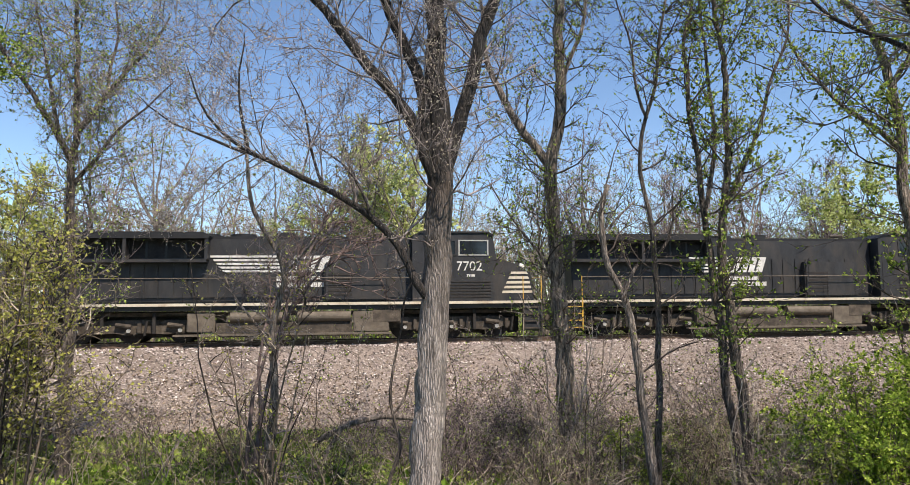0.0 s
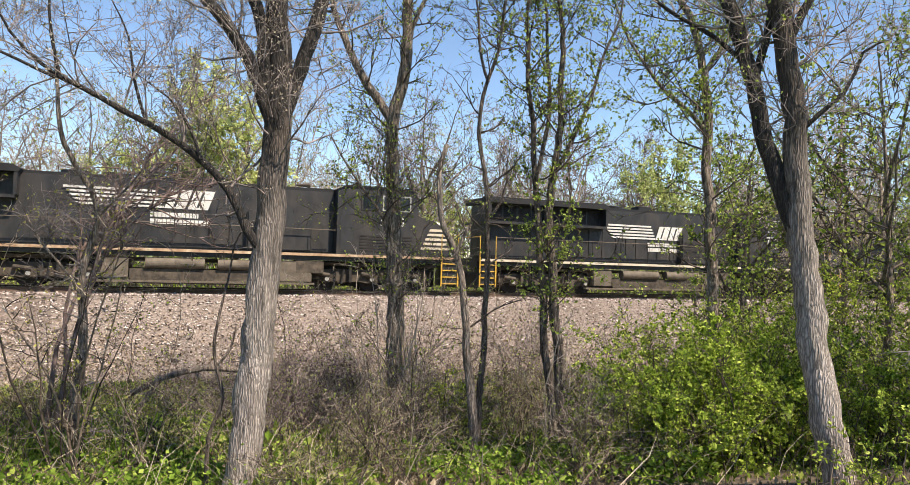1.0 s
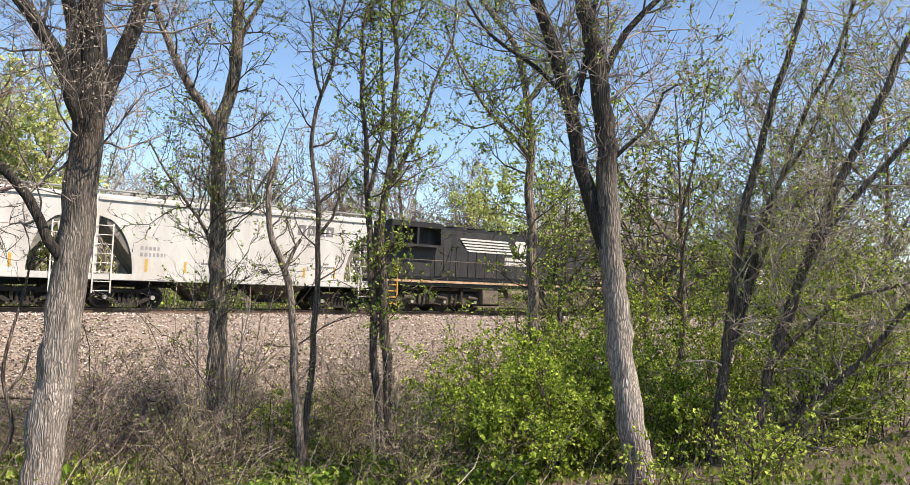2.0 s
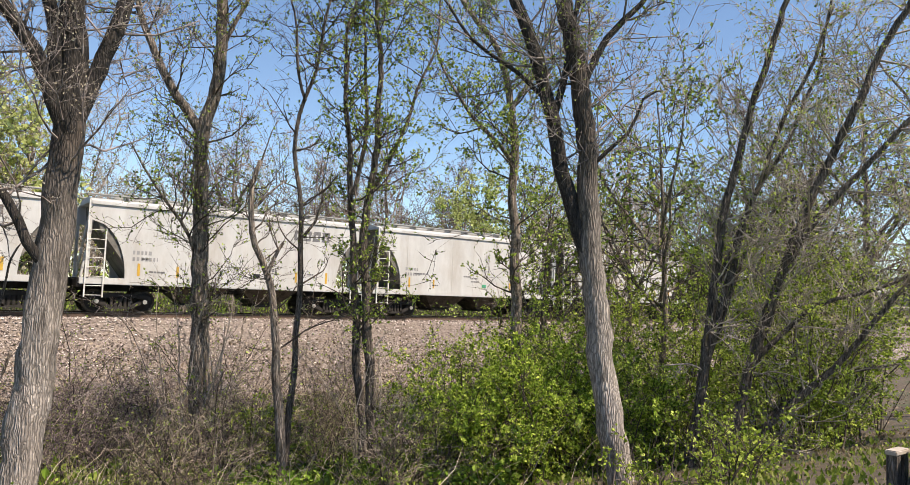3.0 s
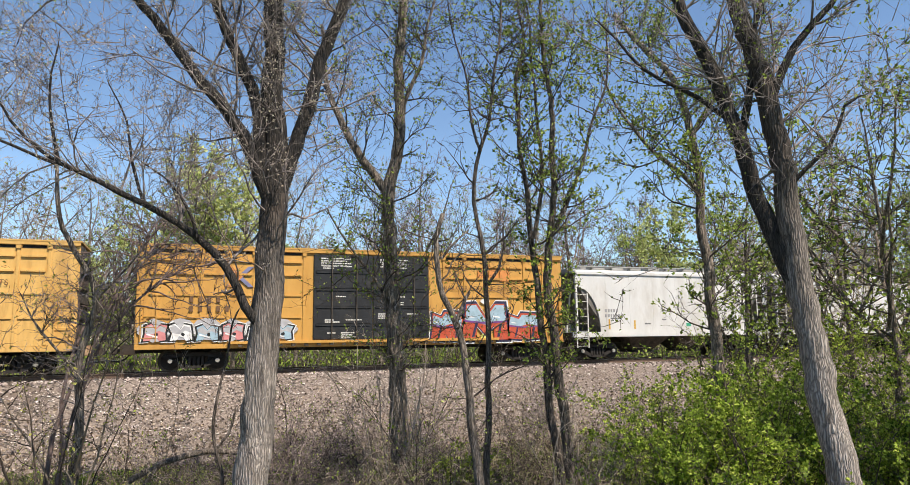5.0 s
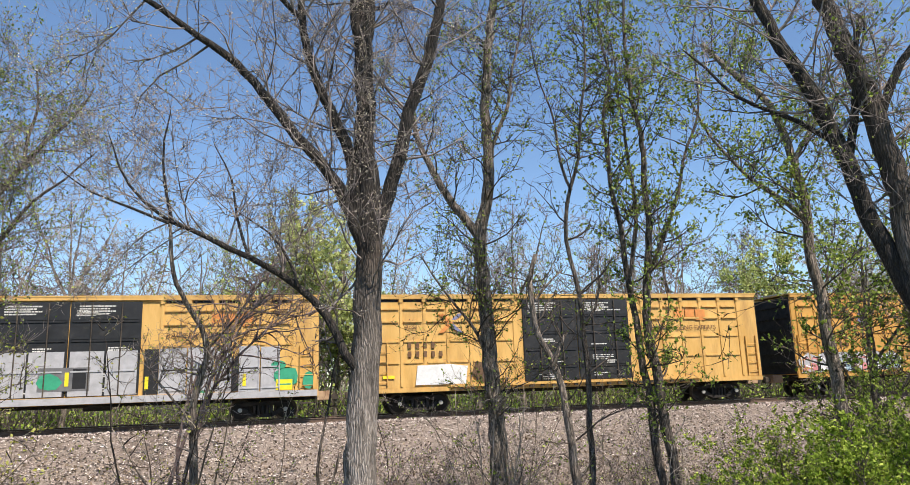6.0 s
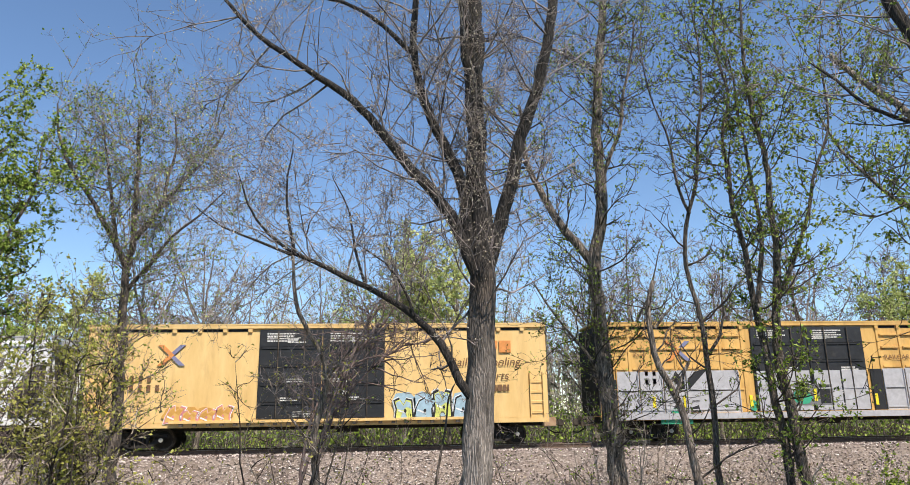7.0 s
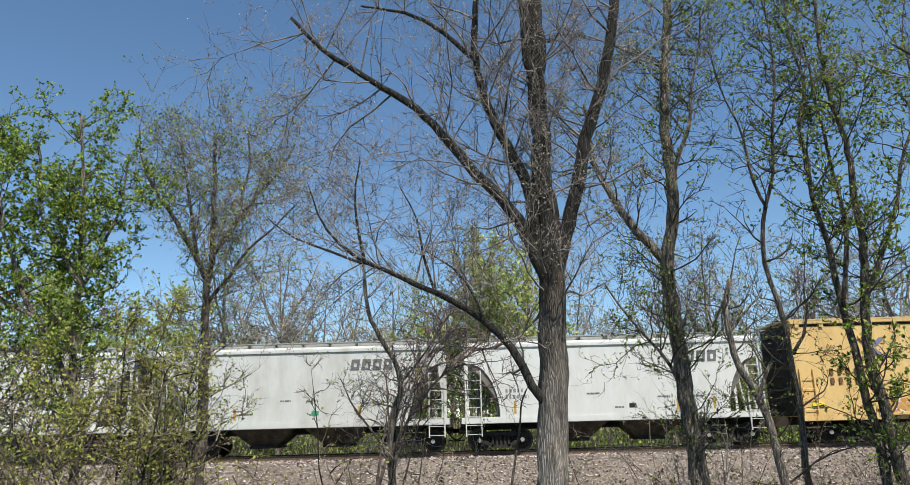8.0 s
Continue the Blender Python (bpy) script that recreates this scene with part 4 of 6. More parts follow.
    part("air_horn", rod((3.3, -0.3, 4.6), (3.9, -0.3, 4.6), 0.05, sides=8, r2=0.1), UNDER, hood)
    # markings
    sx0, sx1, sz = stripe
    for k in range(5):
        part("stripe", prism([(sx0 + 0.16 * k, sz - 0.155 * k), (sx1 + 0.07 * k, sz - 0.155 * k), (sx1 + 0.07 * k, sz - 0.155 * k + 0.085), (sx0 + 0.10 * k, sz - 0.155 * k + 0.085)], -1.045, -1.01), WHITE, car)
    emblem(mark[0], sz - 0.62, 1.5 * mark_scale, 0.70 * mark_scale, -1.02, WHITE, car)
    text_bars(mark[0] - 0.5, mark[0] + 1.3, sz - 0.98, 0.19, -1.02, WHITE, car, rnd, gap=0.12)
    text_bars(mark[0] - 0.5, mark[0] + 1.7, sz - 1.25, 0.19, -1.02, WHITE, car, rnd, gap=0.12)
    letters(number, 0.58, 6.78, -1.512, 2.92, WHITE, car, "number", label="white road number")
    text_bars(7.25, 7.6, 2.66, 0.1, -1.508, WHITE, car, rnd)
    # tank, air reservoirs and bogies
    part("fuel_tank", prism([(-3.0, 0.22), (-3.15, 0.45), (-3.15, 0.80), (2.35, 0.80), (2.35, 0.45), (2.2, 0.22)], -1.37, 1.37), UNDER, car, "dusty fuel tank")
    for xa, xb in ((-2.6, -0.4), (0.1, 2.3)):
        part("air_reservoir", rod((xa, -1.33, 1.03), (xb, -1.33, 1.03), 0.215, sides=20), DUSTY, car, "dusty air reservoir cylinder")
    part("tank_end_box", box(-4.3, -3.2, -1.42, 1.3, 0.42, 1.22, bevel=0.04), DUSTY, car)
    part("tank_end_box", box(2.4, 3.9, -1.44, 1.3, 0.36, 1.25, bevel=0.04), DUSTY, car)
    part("tank_ledge", box(-4.8, 4.0, -1.56, -1.30, 0.27, 0.35), DUSTY, car)
    # added dark blocks inside the bogies stand in for shade under the frame
    for xa, xb in ((-9.7, -4.4), (4.5, 9.7)):
        part("underbody_shade_block", box(xa, xb, -0.66, 0.66, 0.22, 1.3, bevel=0.06), UNDER_DARK, car)
    part("battery_box", box(3.2, 4.4, -1.45, -0.6, 0.75, 1.3, bevel=0.03), UNDER, car)
    bm = bmesh.new()
    for k in range(3):
        rod((-9.8, -1.2 + 0.07 * k, 1.22 - 0.05 * k), (9.8, -1.2 + 0.07 * k, 1.22 - 0.05 * k), 0.025, bm, 6)
    part("pipe_run", bm, UNDER, car)
    for tx in (-6.6, 6.6):
        truck(car, tx, (-2.0, 0.0, 2.0), 0.53, UNDER, heavy=True)
        for a in (-1.0, 1.0):
            part("sand_hose_bracket", box(tx + a - 0.06, tx + a + 0.06, -1.3, -1.2, 0.4, 1.25), UNDER_DARK, car)
    # ends: steps, pilots, rails
    for s in (-1, 1):
        st = SAFETY if (gold_rear or s < 0) else UNDER
        part("pilot", prism([(s * 10.5, 0.25), (s * 10.62, 0.25), (s * 10.62, 1.5), (s * 10.5, 1.5)], -1.4, 1.4), BLACK, car)
        sw = part("step_well", box(s * 9.75, s * 10.5, -1.5, -1.1, 0.35, 1.5), BLACK, car)
        for k in range(4):
            part("step_tread", box(s * 9.78, s * 10.48, -1.57, -1.2, 0.4 + k * 0.3, 0.45 + k * 0.3), st, sw)
        for xx in (9.72, 10.53):
            part("step_edge", box(s * xx - 0.03, s * xx + 0.03, -1.58, -1.53, 0.3, D + 0.05), st, sw, "yellow-edged step side" if st is SAFETY else "")
            part("grab_rail", rod((s * xx, -1.53, D), (s * xx, -1.53, D + 1.05), 0.022, sides=6), SAFETY, car, "yellow grab rail")
        part("end_rail", rod((s * 10.5, -1.4, D + 1.0), (s * 10.5, 1.4, D + 1.0), 0.022, sides=6), SAFETY, car)
        coupler(car, s * 10.45, s)
    for k in range(9):
        part("stanchion", rod((-9.4 + 1.65 * k, -1.52, D), (-9.4 + 1.65 * k, -1.52, D + 1.0), 0.016, sides=5), UNDER_DARK, car)
    part("handrail", rod((-9.7, -1.52, D + 1.0), (4.85, -1.52, D + 1.0), 0.018, sides=6), DUSTY, car, "dusty handrail along the walkway")
    return car


def hopper(label, body_mat, seed, logo, length=11.9, grey_logo=True, number=False):
    """A two-bay covered hopper car with round-cut ends."""
    rnd = random.Random(seed)
    car = thing("hopper_car", label, "hopper wagon", "train")
    H = length / 2
    zb, zt, inset = 1.38, 3.62, 1.35

    def half(z):
        return H if z >= zt else H - inset * math.sqrt(max(0.0, 1 - ((z - zb) / (zt - zb)) ** 2))

    body = bmesh.new()
    zs = [zb + (zt - zb) * i / 14 for i in range(15)]
    for s in (-1, 1):  # side sheets, 6 cm thick, cut round at the ends
        ol = [(-half(z), z) for z in zs] + [(-H, 4.32), (H, 4.32)] + [(half(z), z) for z in zs[::-1]]
        prism(ol, s * 1.50, s * 1.44, body)
    ob = part("side_sheet", body, body_mat, car)
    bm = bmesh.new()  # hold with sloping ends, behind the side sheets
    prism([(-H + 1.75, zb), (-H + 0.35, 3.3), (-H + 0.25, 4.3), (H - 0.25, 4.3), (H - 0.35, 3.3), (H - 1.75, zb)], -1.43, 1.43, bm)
    # besides grime, the colour holds the shade behind the side sheets
    part("slope_sheet", bm, HOPPER_END_SHADED, car, "grimy sloping end sheet darkened for its shade")
    # roof, arched, with a long hatch and running boards
    bm = bmesh.new()
    prof = [(1.50, 4.32), (1.50, 4.36), (1.1, 4.48), (0.5, 4.56), (0, 4.58), (-0.5, 4.56), (-1.1, 4.48), (-1.50, 4.36), (-1.50, 4.32)]
    a = [bm.verts.new((-H, y, z)) for y, z in prof]
    b = [bm.verts.new((H, y, z)) for y, z in prof]
    for i in range(len(prof)):
        j = (i + 1) % len(prof)
        bm.faces.new((a[i], a[j], b[j], b[i]))
    bm.faces.new(a[::-1])
    bm.faces.new(b)
    part("roof", bm, body_mat, car)
    part("roof_rail", box(-H, H, -1.56, -1.45, 4.20, 4.34, bevel=0.02), body_mat, car)
    part("hatch", box(-H + 1.0, H - 1.0, -0.35, 0.35, 4.56, 4.70, bevel=0.03), GALV, car)
    for y in (-0.95, 0.95):
        part("running_board", box(-H - 0.1, H + 0.1, y - 0.22, y + 0.22, 4.64, 4.68), GALV, car)
    for k in range(9):
        part("hatch_clamp", box(-H + 1.4 + k * (length - 2.8) / 8 - 0.05, -H + 1.4 + k * (length - 2.8) / 8 + 0.05, -0.8, -0.3, 4.54, 4.74), GALV, car)
    for k in range(7):
        part("panel_seam", box(-H + 1.7 + k * (length - 3.4) / 6 - 0.02, -H + 1.7 + k * (length - 3.4) / 6 + 0.02, -1.506, -1.49, zb, 4.2), body_mat, car)
    part("side_sill", box(-H - 0.25, H + 0.25, -1.53, -1.35, 1.12, 1.38, bevel=0.02), body_mat, car)
    part("side_sill", box(-H - 0.25, H + 0.25, 1.35, 1.53, 1.12, 1.38, bevel=0.02), body_mat, car)
    part("centre_sill", box(-H - 0.3, H + 0.3, -0.22, 0.22, 0.85, 1.3), UNDER_DARK, car)
    for bx in (-1.55, 1.55):  # discharge bays
        bm = bmesh.new()
        top = [bm.verts.new((bx + sx * 1.45, sy * 1.35, 1.25)) for sx, sy in ((-1, -1), (1, -1), (1, 1), (-1, 1))]
        low = [bm.verts.new((bx + sx * 0.55, sy * 0.6, 0.42)) for sx, sy in ((-1, -1), (1, -1), (1, 1), (-1, 1))]
        for i in range(4):
            bm.faces.new((top[i], top[(i + 1) % 4], low[(i + 1) % 4], low[i]))
        bm.faces.new(top[::-1])
        bm.faces.new(low)
        bmesh.ops.recalc_face_normals(bm, faces=bm.faces)
        bay = part("discharge_bay", bm, UNDER, car)
        part("outlet_gate", box(bx - 0.6, bx + 0.6, -0.75, 0.75, 0.33, 0.43, bevel=0.02), UNDER_DARK, bay)
    for s in (-1, 1):
        part("end_platform", box(s * (H - 1.4), s * (H + 0.28), -1.45, 1.45, 1.14, 1.20), body_mat, car)
        part("end_sill", box(s * (H + 0.12), s * (H + 0.3), -1.45, 1.45, 1.0, 1.36, bevel=0.02), UNDER, car)
        for y in (-1.47, 1.47):
            part("corner_post", box(s * H - 0.06, s * H + 0.06, y - 0.04, y + 0.04, 1.3, 4.36), body_mat, car)
        for xx in (H + 0.06, H - 0.58):
            part("ladder_rail", box(s * xx - 0.025, s * xx + 0.025, -1.585, -1.54, 0.62, 3.3 if xx < H else 4.4), WHITE, car)
        for k in range(8):
            part("ladder_rung", rod((s * (H + 0.06), -1.562, 0.7 + 0.36 * k), (s * (H - 0.58), -1.562, 0.7 + 0.36 * k), 0.014, sides=5), WHITE, car)
        part("brace", rod((s * (H + 0.1), -0.6, 1.2), (s * (H - 0.3), -0.6, 4.2), 0.05, sides=6), body_mat, car)
        part("brace", rod((s * (H + 0.1), 0.6, 1.2), (s * (H - 0.3), 0.6, 4.2), 0.05, sides=6), body_mat, car)
        truck(car, s * (H - 1.35), (-0.89, 0.89), 0.455, UNDER_DARK)
        coupler(car, s * (H + 0.05), s)
        part("reflector", box(s * 2.6 - 0.05, s * 2.6 + 0.05, -1.507, -1.49, 1.5, 1.95), SAFETY, car)
        part("reflector", box(s * 4.1 - 0.05, s * 4.1 + 0.05, -1.507, -1.49, 1.5, 2.0), SAFETY, car)
    if logo:
        for k in range(4):  # an emblem of four plain blocks
            x = logo + 0.46 * k
            part("emblem_block", prism([(x, 3.42), (x + 0.36, 3.42), (x + 0.42, 3.88), (x + 0.06, 3.88)], -1.509, -1.497), LETTER_GREY, car, "dark grey emblem block")
            part("emblem_slit", box(x + 0.15, x + 0.27, -1.512, -1.50, 3.56 - 0.04 * (k % 2), 3.72), body_mat, car)
    for _ in range(5):
        x = rnd.uniform(-H + 1.8, H - 2.4)
        text_bars(x, x + rnd.uniform(0.25, 0.7), rnd.uniform(1.6, 2.2), 0.07, -1.503, LETTER_GREY, car, rnd)
    x = -H + 1.6
    text_bars(x, x + 0.75, 2.35, 0.15, -1.503, LETTER_FADED, car, rnd, gap=0.4)
    text_bars(x, x + 0.95, 2.10, 0.15, -1.503, LETTER_FADED, car, rnd, gap=0.4)
    part("data_panel", box(0.6, 0.9, -1.507, -1.49, 1.62, 1.8), P_GREEN if seed % 2 else P_BLACK, car)
    return car


def boxcar(label, body, seed, ribs=True, roof_mat=None):
    """A long high boxcar with one wide black door in the middle of the side."""
    rnd = random.Random(seed)
    car = thing("boxcar", label, "boxcar", "train")
    H, zb, zt = 9.45, 1.08, 4.92
    part("body", box(-H, H, -1.46, 1.46, zb, zt, bevel=0.03), body, car)
    bm = bmesh.new()
    prism([(-H - 0.05, 0), (H + 0.05, 0), (H + 0.05, 0.06), (-H - 0.05, 0.06)], -1.56, 1.56, bm)
    bmesh.ops.translate(bm, verts=bm.verts, vec=(0, 0, zt + 0.08))
    part("roof", bm, roof_mat or body, car)
    part("roof_ridge", prism([(-H, zt + 0.14), (H, zt + 0.14), (H, zt + 0.22), (-H, zt + 0.22)], -0.7, 0.7), GALV, car)
    part("eave_rail", box(-H, H, -1.55, -1.45, zt - 0.06, zt + 0.08, bevel=0.015), roof_mat or body, car)
    d0, d1 = -2.58, 2.58
    xs = [q for q in np.arange(-H + 0.35, d0 - 0.2, 1.02)] + [q for q in np.arange(d1 + 0.75, H, 1.02)]
    for x in xs:
        if ribs:
            part("side_post", box(x - 0.06, x + 0.06, -1.50, -1.455, zb + 0.05, zt - 0.06, bevel=0.012), body, car)
        part("eave_gusset", box(x - 0.08, x + 0.08, -1.535, -1.455, zt - 0.20, zt - 0.06), body, car)
    for a, b in zip(xs, xs[1:]):
        if b - a < 1.5:
            # dark strip that draws the eave's shadow on the side
            part("eave_shade_strip", box(a + 0.12, b - 0.12, -1.475, -1.457, zt - 0.17, zt - 0.07), UNDER_DARK, car)
            if ribs:
                for z in (2.1, 3.0, 3.85, 4.4):
                    part("panel_rib", box(a + 0.1, b - 0.1, -1.505 if z < 3.1 else -1.53, -1.455, z, z + 0.09, bevel=0.012), body, car)
    # the black door, two leaves with ribs, locking bars and small print
    for a, b in ((d0, -0.02), (0.02, d1)):
        door = part("door", box(a, b, -1.53, -1.455, zb + 0.12, zt - 0.1, bevel=0.015), DOORBLACK, car, "black plug door leaf")
        for z in (1.75, 2.5, 3.25, 4.0):
            part("door_rib", box(a + 0.08, b - 0.08, -1.56, -1.52, z, z + 0.12, bevel=0.02), DOORBLACK, door)
        for q in (0.3, 0.72):
            xx = a + (b - a) * q
            part("lock_bar", rod((xx, -1.58, zb + 0.15), (xx, -1.58, zt - 0.15), 0.025, sides=6), UNDER, door)
        for _ in range(7):
            x, z = rnd.uniform(a + 0.15, b - 1.0), rnd.choice((1.45, 2.0, 2.25, 2.75, 3.0, 4.3, 4.45))
            for k in range(rnd.randint(1, 3)):
                text_bars(x, x + rnd.uniform(0.35, 0.8), z - 0.09 * k, 0.05, -1.532, WHITE, door, rnd)
        x = a + 0.3
        for k in range(4):
            text_bars(x, x + 1.3 - 0.2 * (k % 2), 4.62 - 0.1 * k, 0.055, -1.532, WHITE, door, rnd)
    part("door_track", box(-6.0, 6.0, -1.60, -1.50, zb - 0.02, zb + 0.10, bevel=0.015), body, car)
    part("side_sill", box(-H, H, -1.49, -1.40, zb - 0.18, zb + 0.02, bevel=0.015), body, car)
    for k in range(22):
        x = -5.6 + k * 0.53
        part("sill_block", box(x, x + 0.16, -1.57, -1.49, zb - 0.12, zb - 0.02), UNDER, car)
    part("centre_sill", box(-H - 0.4, H + 0.4, -0.3, 0.3, 0.75, 1.1), UNDER_DARK, car)
    part("cross_bearer", box(-3.2, -2.9, -1.3, 1.3, 0.8, 1.05), UNDER_DARK, car)
    part("cross_bearer", box(2.9, 3.2, -1.3, 1.3, 0.8, 1.05), UNDER_DARK, car)
    part("brake_cylinder", rod((0.5, -0.7, 0.8), (1.5, -0.7, 0.8), 0.17, sides=12), UNDER_DARK, car)
    for s in (-1, 1):
        # end sheets and ribs carry the ends' shade in their colour, darkest at -x
        part("end_panel", box(s * (H + 0.002), s * (H + 0.03), -1.42, 1.42, 1.12, zt - 0.03), UNDER_DARK if s < 0 else UNDER, car, "grimy end wall darkened for its shade")
        for k in range(6):
            part("end_rib", box(s * (H - 0.02), s * (H + 0.09), -1.3, 1.3, 1.5 + k * 0.58, 1.75 + k * 0.58, bevel=0.05), UNDER if s > 0 else UNDER_DARK, car)
        for k in range(4):
            part("grab_iron", rod((s * (H - 0.75), -1.53, 1.35 + k * 0.42), (s * (H - 0.2), -1.53, 1.35 + k * 0.42), 0.016, sides=5), body, car)
        for xx in (H - 0.75, H - 0.2):
            part("ladder_rail", box(s * xx - 0.02, s * xx + 0.02, -1.545, -1.46, 1.2, 3.0), body, car)
        part("stirrup_step", box(s * (H - 0.75), s * (H - 0.2), -1.5, -1.44, 0.62, 0.68), UNDER, car)
        truck(car, s * (H - 2.2), (-0.89, 0.89), 0.44, UNDER_DARK)
        coupler(car, s * (H + 0.1), s)
        part("cushion_drawgear", box(s * H, s * (H + 0.55), -0.35, 0.35, 0.7, 1.1, bevel=0.03), RUSTY, car)
    part("consolidated_stencil", box(-H + 2.0, -H + 2.0 + 0.55, -1.507, -1.455, 1.3, 1.62), WHITE, car) if seed % 2 else None
    return car


Y_SIDE = -1.512


def pool_marks(car, x_logo, x_words, colour, rnd, stacked=True):
    """The pool's block mark, its slogan, a winged mark and the reporting bars."""
    for k in range(3):
        x = x_logo + 0.56 * k
        part("emblem_block", prism([(x, 3.95), (x + 0.46, 3.95), (x + 0.5, 4.3), (x + 0.02, 4.3)] if k < 2 else [(x, 3.8), (x + 0.5, 3.8), (x + 0.5, 4.3), (x, 4.3)], Y_SIDE - 0.006, Y_SIDE + 0.03), P_ORANGE, car, "faded orange emblem block")
    if stacked:
        letters("Railcar Pooling", 0.50, x_logo - 1.0, Y_SIDE, 3.25, BROWN_LETTER, car, shear=0.2)
        letters("Experts", 0.50, x_logo - 0.05, Y_SIDE, 2.68, BROWN_LETTER, car, shear=0.2)
        text_bars(x_logo + 0.0, x_logo + 1.5, 2.2, 0.26, Y_SIDE, BROWN_LETTER, car, rnd, gap=0.15)
    else:
        letters("RAILCAR POOLING EXPERTS", 0.30, x_logo - 1.7, Y_SIDE, 3.35, BROWN_LETTER, car)
    # crossed red and blue chevrons and two small words at the other end
    x, z = x_words + 1.4, 3.3
    for sx, m in ((1, P_ORANGE), (-1, P_FADED_BLUE)):
        bm = bmesh.new()
        c = x + 0.6
        for sg in (1, -1):
            prism([(c - sx * 0.55, z + 0.5 + sg * 0.42), (c - sx * 0.33, z + 0.5 + sg * 0.42), (c + sx * 0.12, z + 0.5), (c - sx * 0.10, z + 0.5)], Y_SIDE - 0.006 - 0.002 * sx, Y_SIDE + 0.03, bm)
        part("chevron", bm, m, car)
    letters("Any", 0.24, x_words + 0.1, Y_SIDE, 3.85, BROWN_LETTER, car)
    letters("Road", 0.24, x_words, Y_SIDE, 3.58, BROWN_LETTER, car)
    for k, z in ((4, 2.75), (5, 2.38)):
        for i in range(k):
            part("number_bar", box(x_words + 0.1 + 0.34 * i, x_words + 0.24 + 0.34 * i, Y_SIDE - 0.004, Y_SIDE + 0.03, z, z + 0.24), BROWN_LETTER, car)
    part("yellow_label", box(-8.9, -8.4, Y_SIDE - 0.004, -1.46, 1.5, 1.62), P_VIVID, car)


def blob(cx, cz, w, h, rnd, k=9, sharp=0.25):
    return [(cx + math.cos(6.283 * i / k) * w / 2 * (1 + rnd.uniform(-sharp, sharp)), cz + math.sin(6.283 * i / k) * h / 2 * (1 + rnd.uniform(-sharp, sharp))) for i in range(k)]


def graffiti(car, x0, x1, z0, z1, n, fills, outline, back, rnd, lean=0.2, y=None):
    """A run of jagged block shapes: pale edge, dark edge, a lower and an upper colour, and glints."""
    y = Y_SIDE - 0.012 if y is None else y
    w = (x1 - x0) / n
    h = z1 - z0
    for i in range(n):
        c = x0 + w * (i + 0.5)
        part("sprayed_cloud", prism(blob(c, (z0 + z1) / 2, w * 1.25, h * 0.95, rnd, 11, 0.15), y, y + 0.02), back, car)
    for i in range(n):
        c = x0 + w * (i + 0.5)
        sl, hw = rnd.uniform(-lean, lean), w * 0.47
        top = z0 + h * rnd.choice((0.72, 0.8, 1.0))
        shape = [(c - hw * 1.05, z0), (c - hw * 0.45, z0 + 0.02), (c - hw * 0.2, z0 + h * 0.22), (c + hw * 0.1, z0 + h * 0.22), (c + hw * 0.4, z0), (c + hw * 1.0, z0 + 0.04), (c + hw * 0.92, z0 + h * 0.4), (c + hw + sl, top - 0.06), (c + hw * 0.35 + sl, top), (c + sl * 0.5, z0 + (top - z0) * 0.72), (c - hw * 0.4 + sl, top + 0.03), (c - hw + sl, top - 0.08), (c - hw * 0.9, z0 + h * 0.35)]
        mid = Vector((c, (z0 + top) / 2))

        def scaled(kx, kz):
            return [(mid.x + (p - mid.x) * kx, mid.y + (q - mid.y) * kz) for p, q in shape]

        part("pale_edge", prism(scaled(1.16, 1.14), y - 0.003, y + 0.01), P_WHITE, car)
        part("letter_outline", prism(scaled(1.06, 1.06), y - 0.006, y + 0.01), outline, car)
        part("letter_fill", prism(scaled(0.88, 0.9), y - 0.009, y + 0.01), fills[i % len(fills)], car)
        cut = z0 + (top - z0) * 0.52
        upper = [(c - hw * 0.8, cut + rnd.uniform(-0.05, 0.05)), (c - hw * 0.2, cut - 0.08), (c + hw * 0.3, cut + 0.06), (c + hw * 0.8, cut - 0.03), (c + hw * 0.78 + sl * 0.8, top - 0.16), (c + hw * 0.35 + sl * 0.8, top - 0.1), (c + sl * 0.5, z0 + (top - z0) * 0.64), (c - hw * 0.4 + sl * 0.8, top - 0.08), (c - hw * 0.8 + sl * 0.8, top - 0.16)]
        part("letter_upper", prism(upper, y - 0.012, y + 0.01), back, car)
        part("letter_hole", prism(blob(c + hw * 0.1, z0 + (top - z0) * 0.4, hw * 0.35, h * 0.16, rnd, 6, 0.3), y - 0.015, y + 0.01), outline, car)
        part("letter_stroke", prism([(c - hw * 0.7, cut - 0.1), (c + hw * 0.2, cut - 0.22), (c + hw * 0.25, cut - 0.17), (c - hw * 0.65, cut - 0.04)], y - 0.015, y + 0.01), P_WHITE, car)


TRAIN = []  # thing, place of its middle along the train at the start


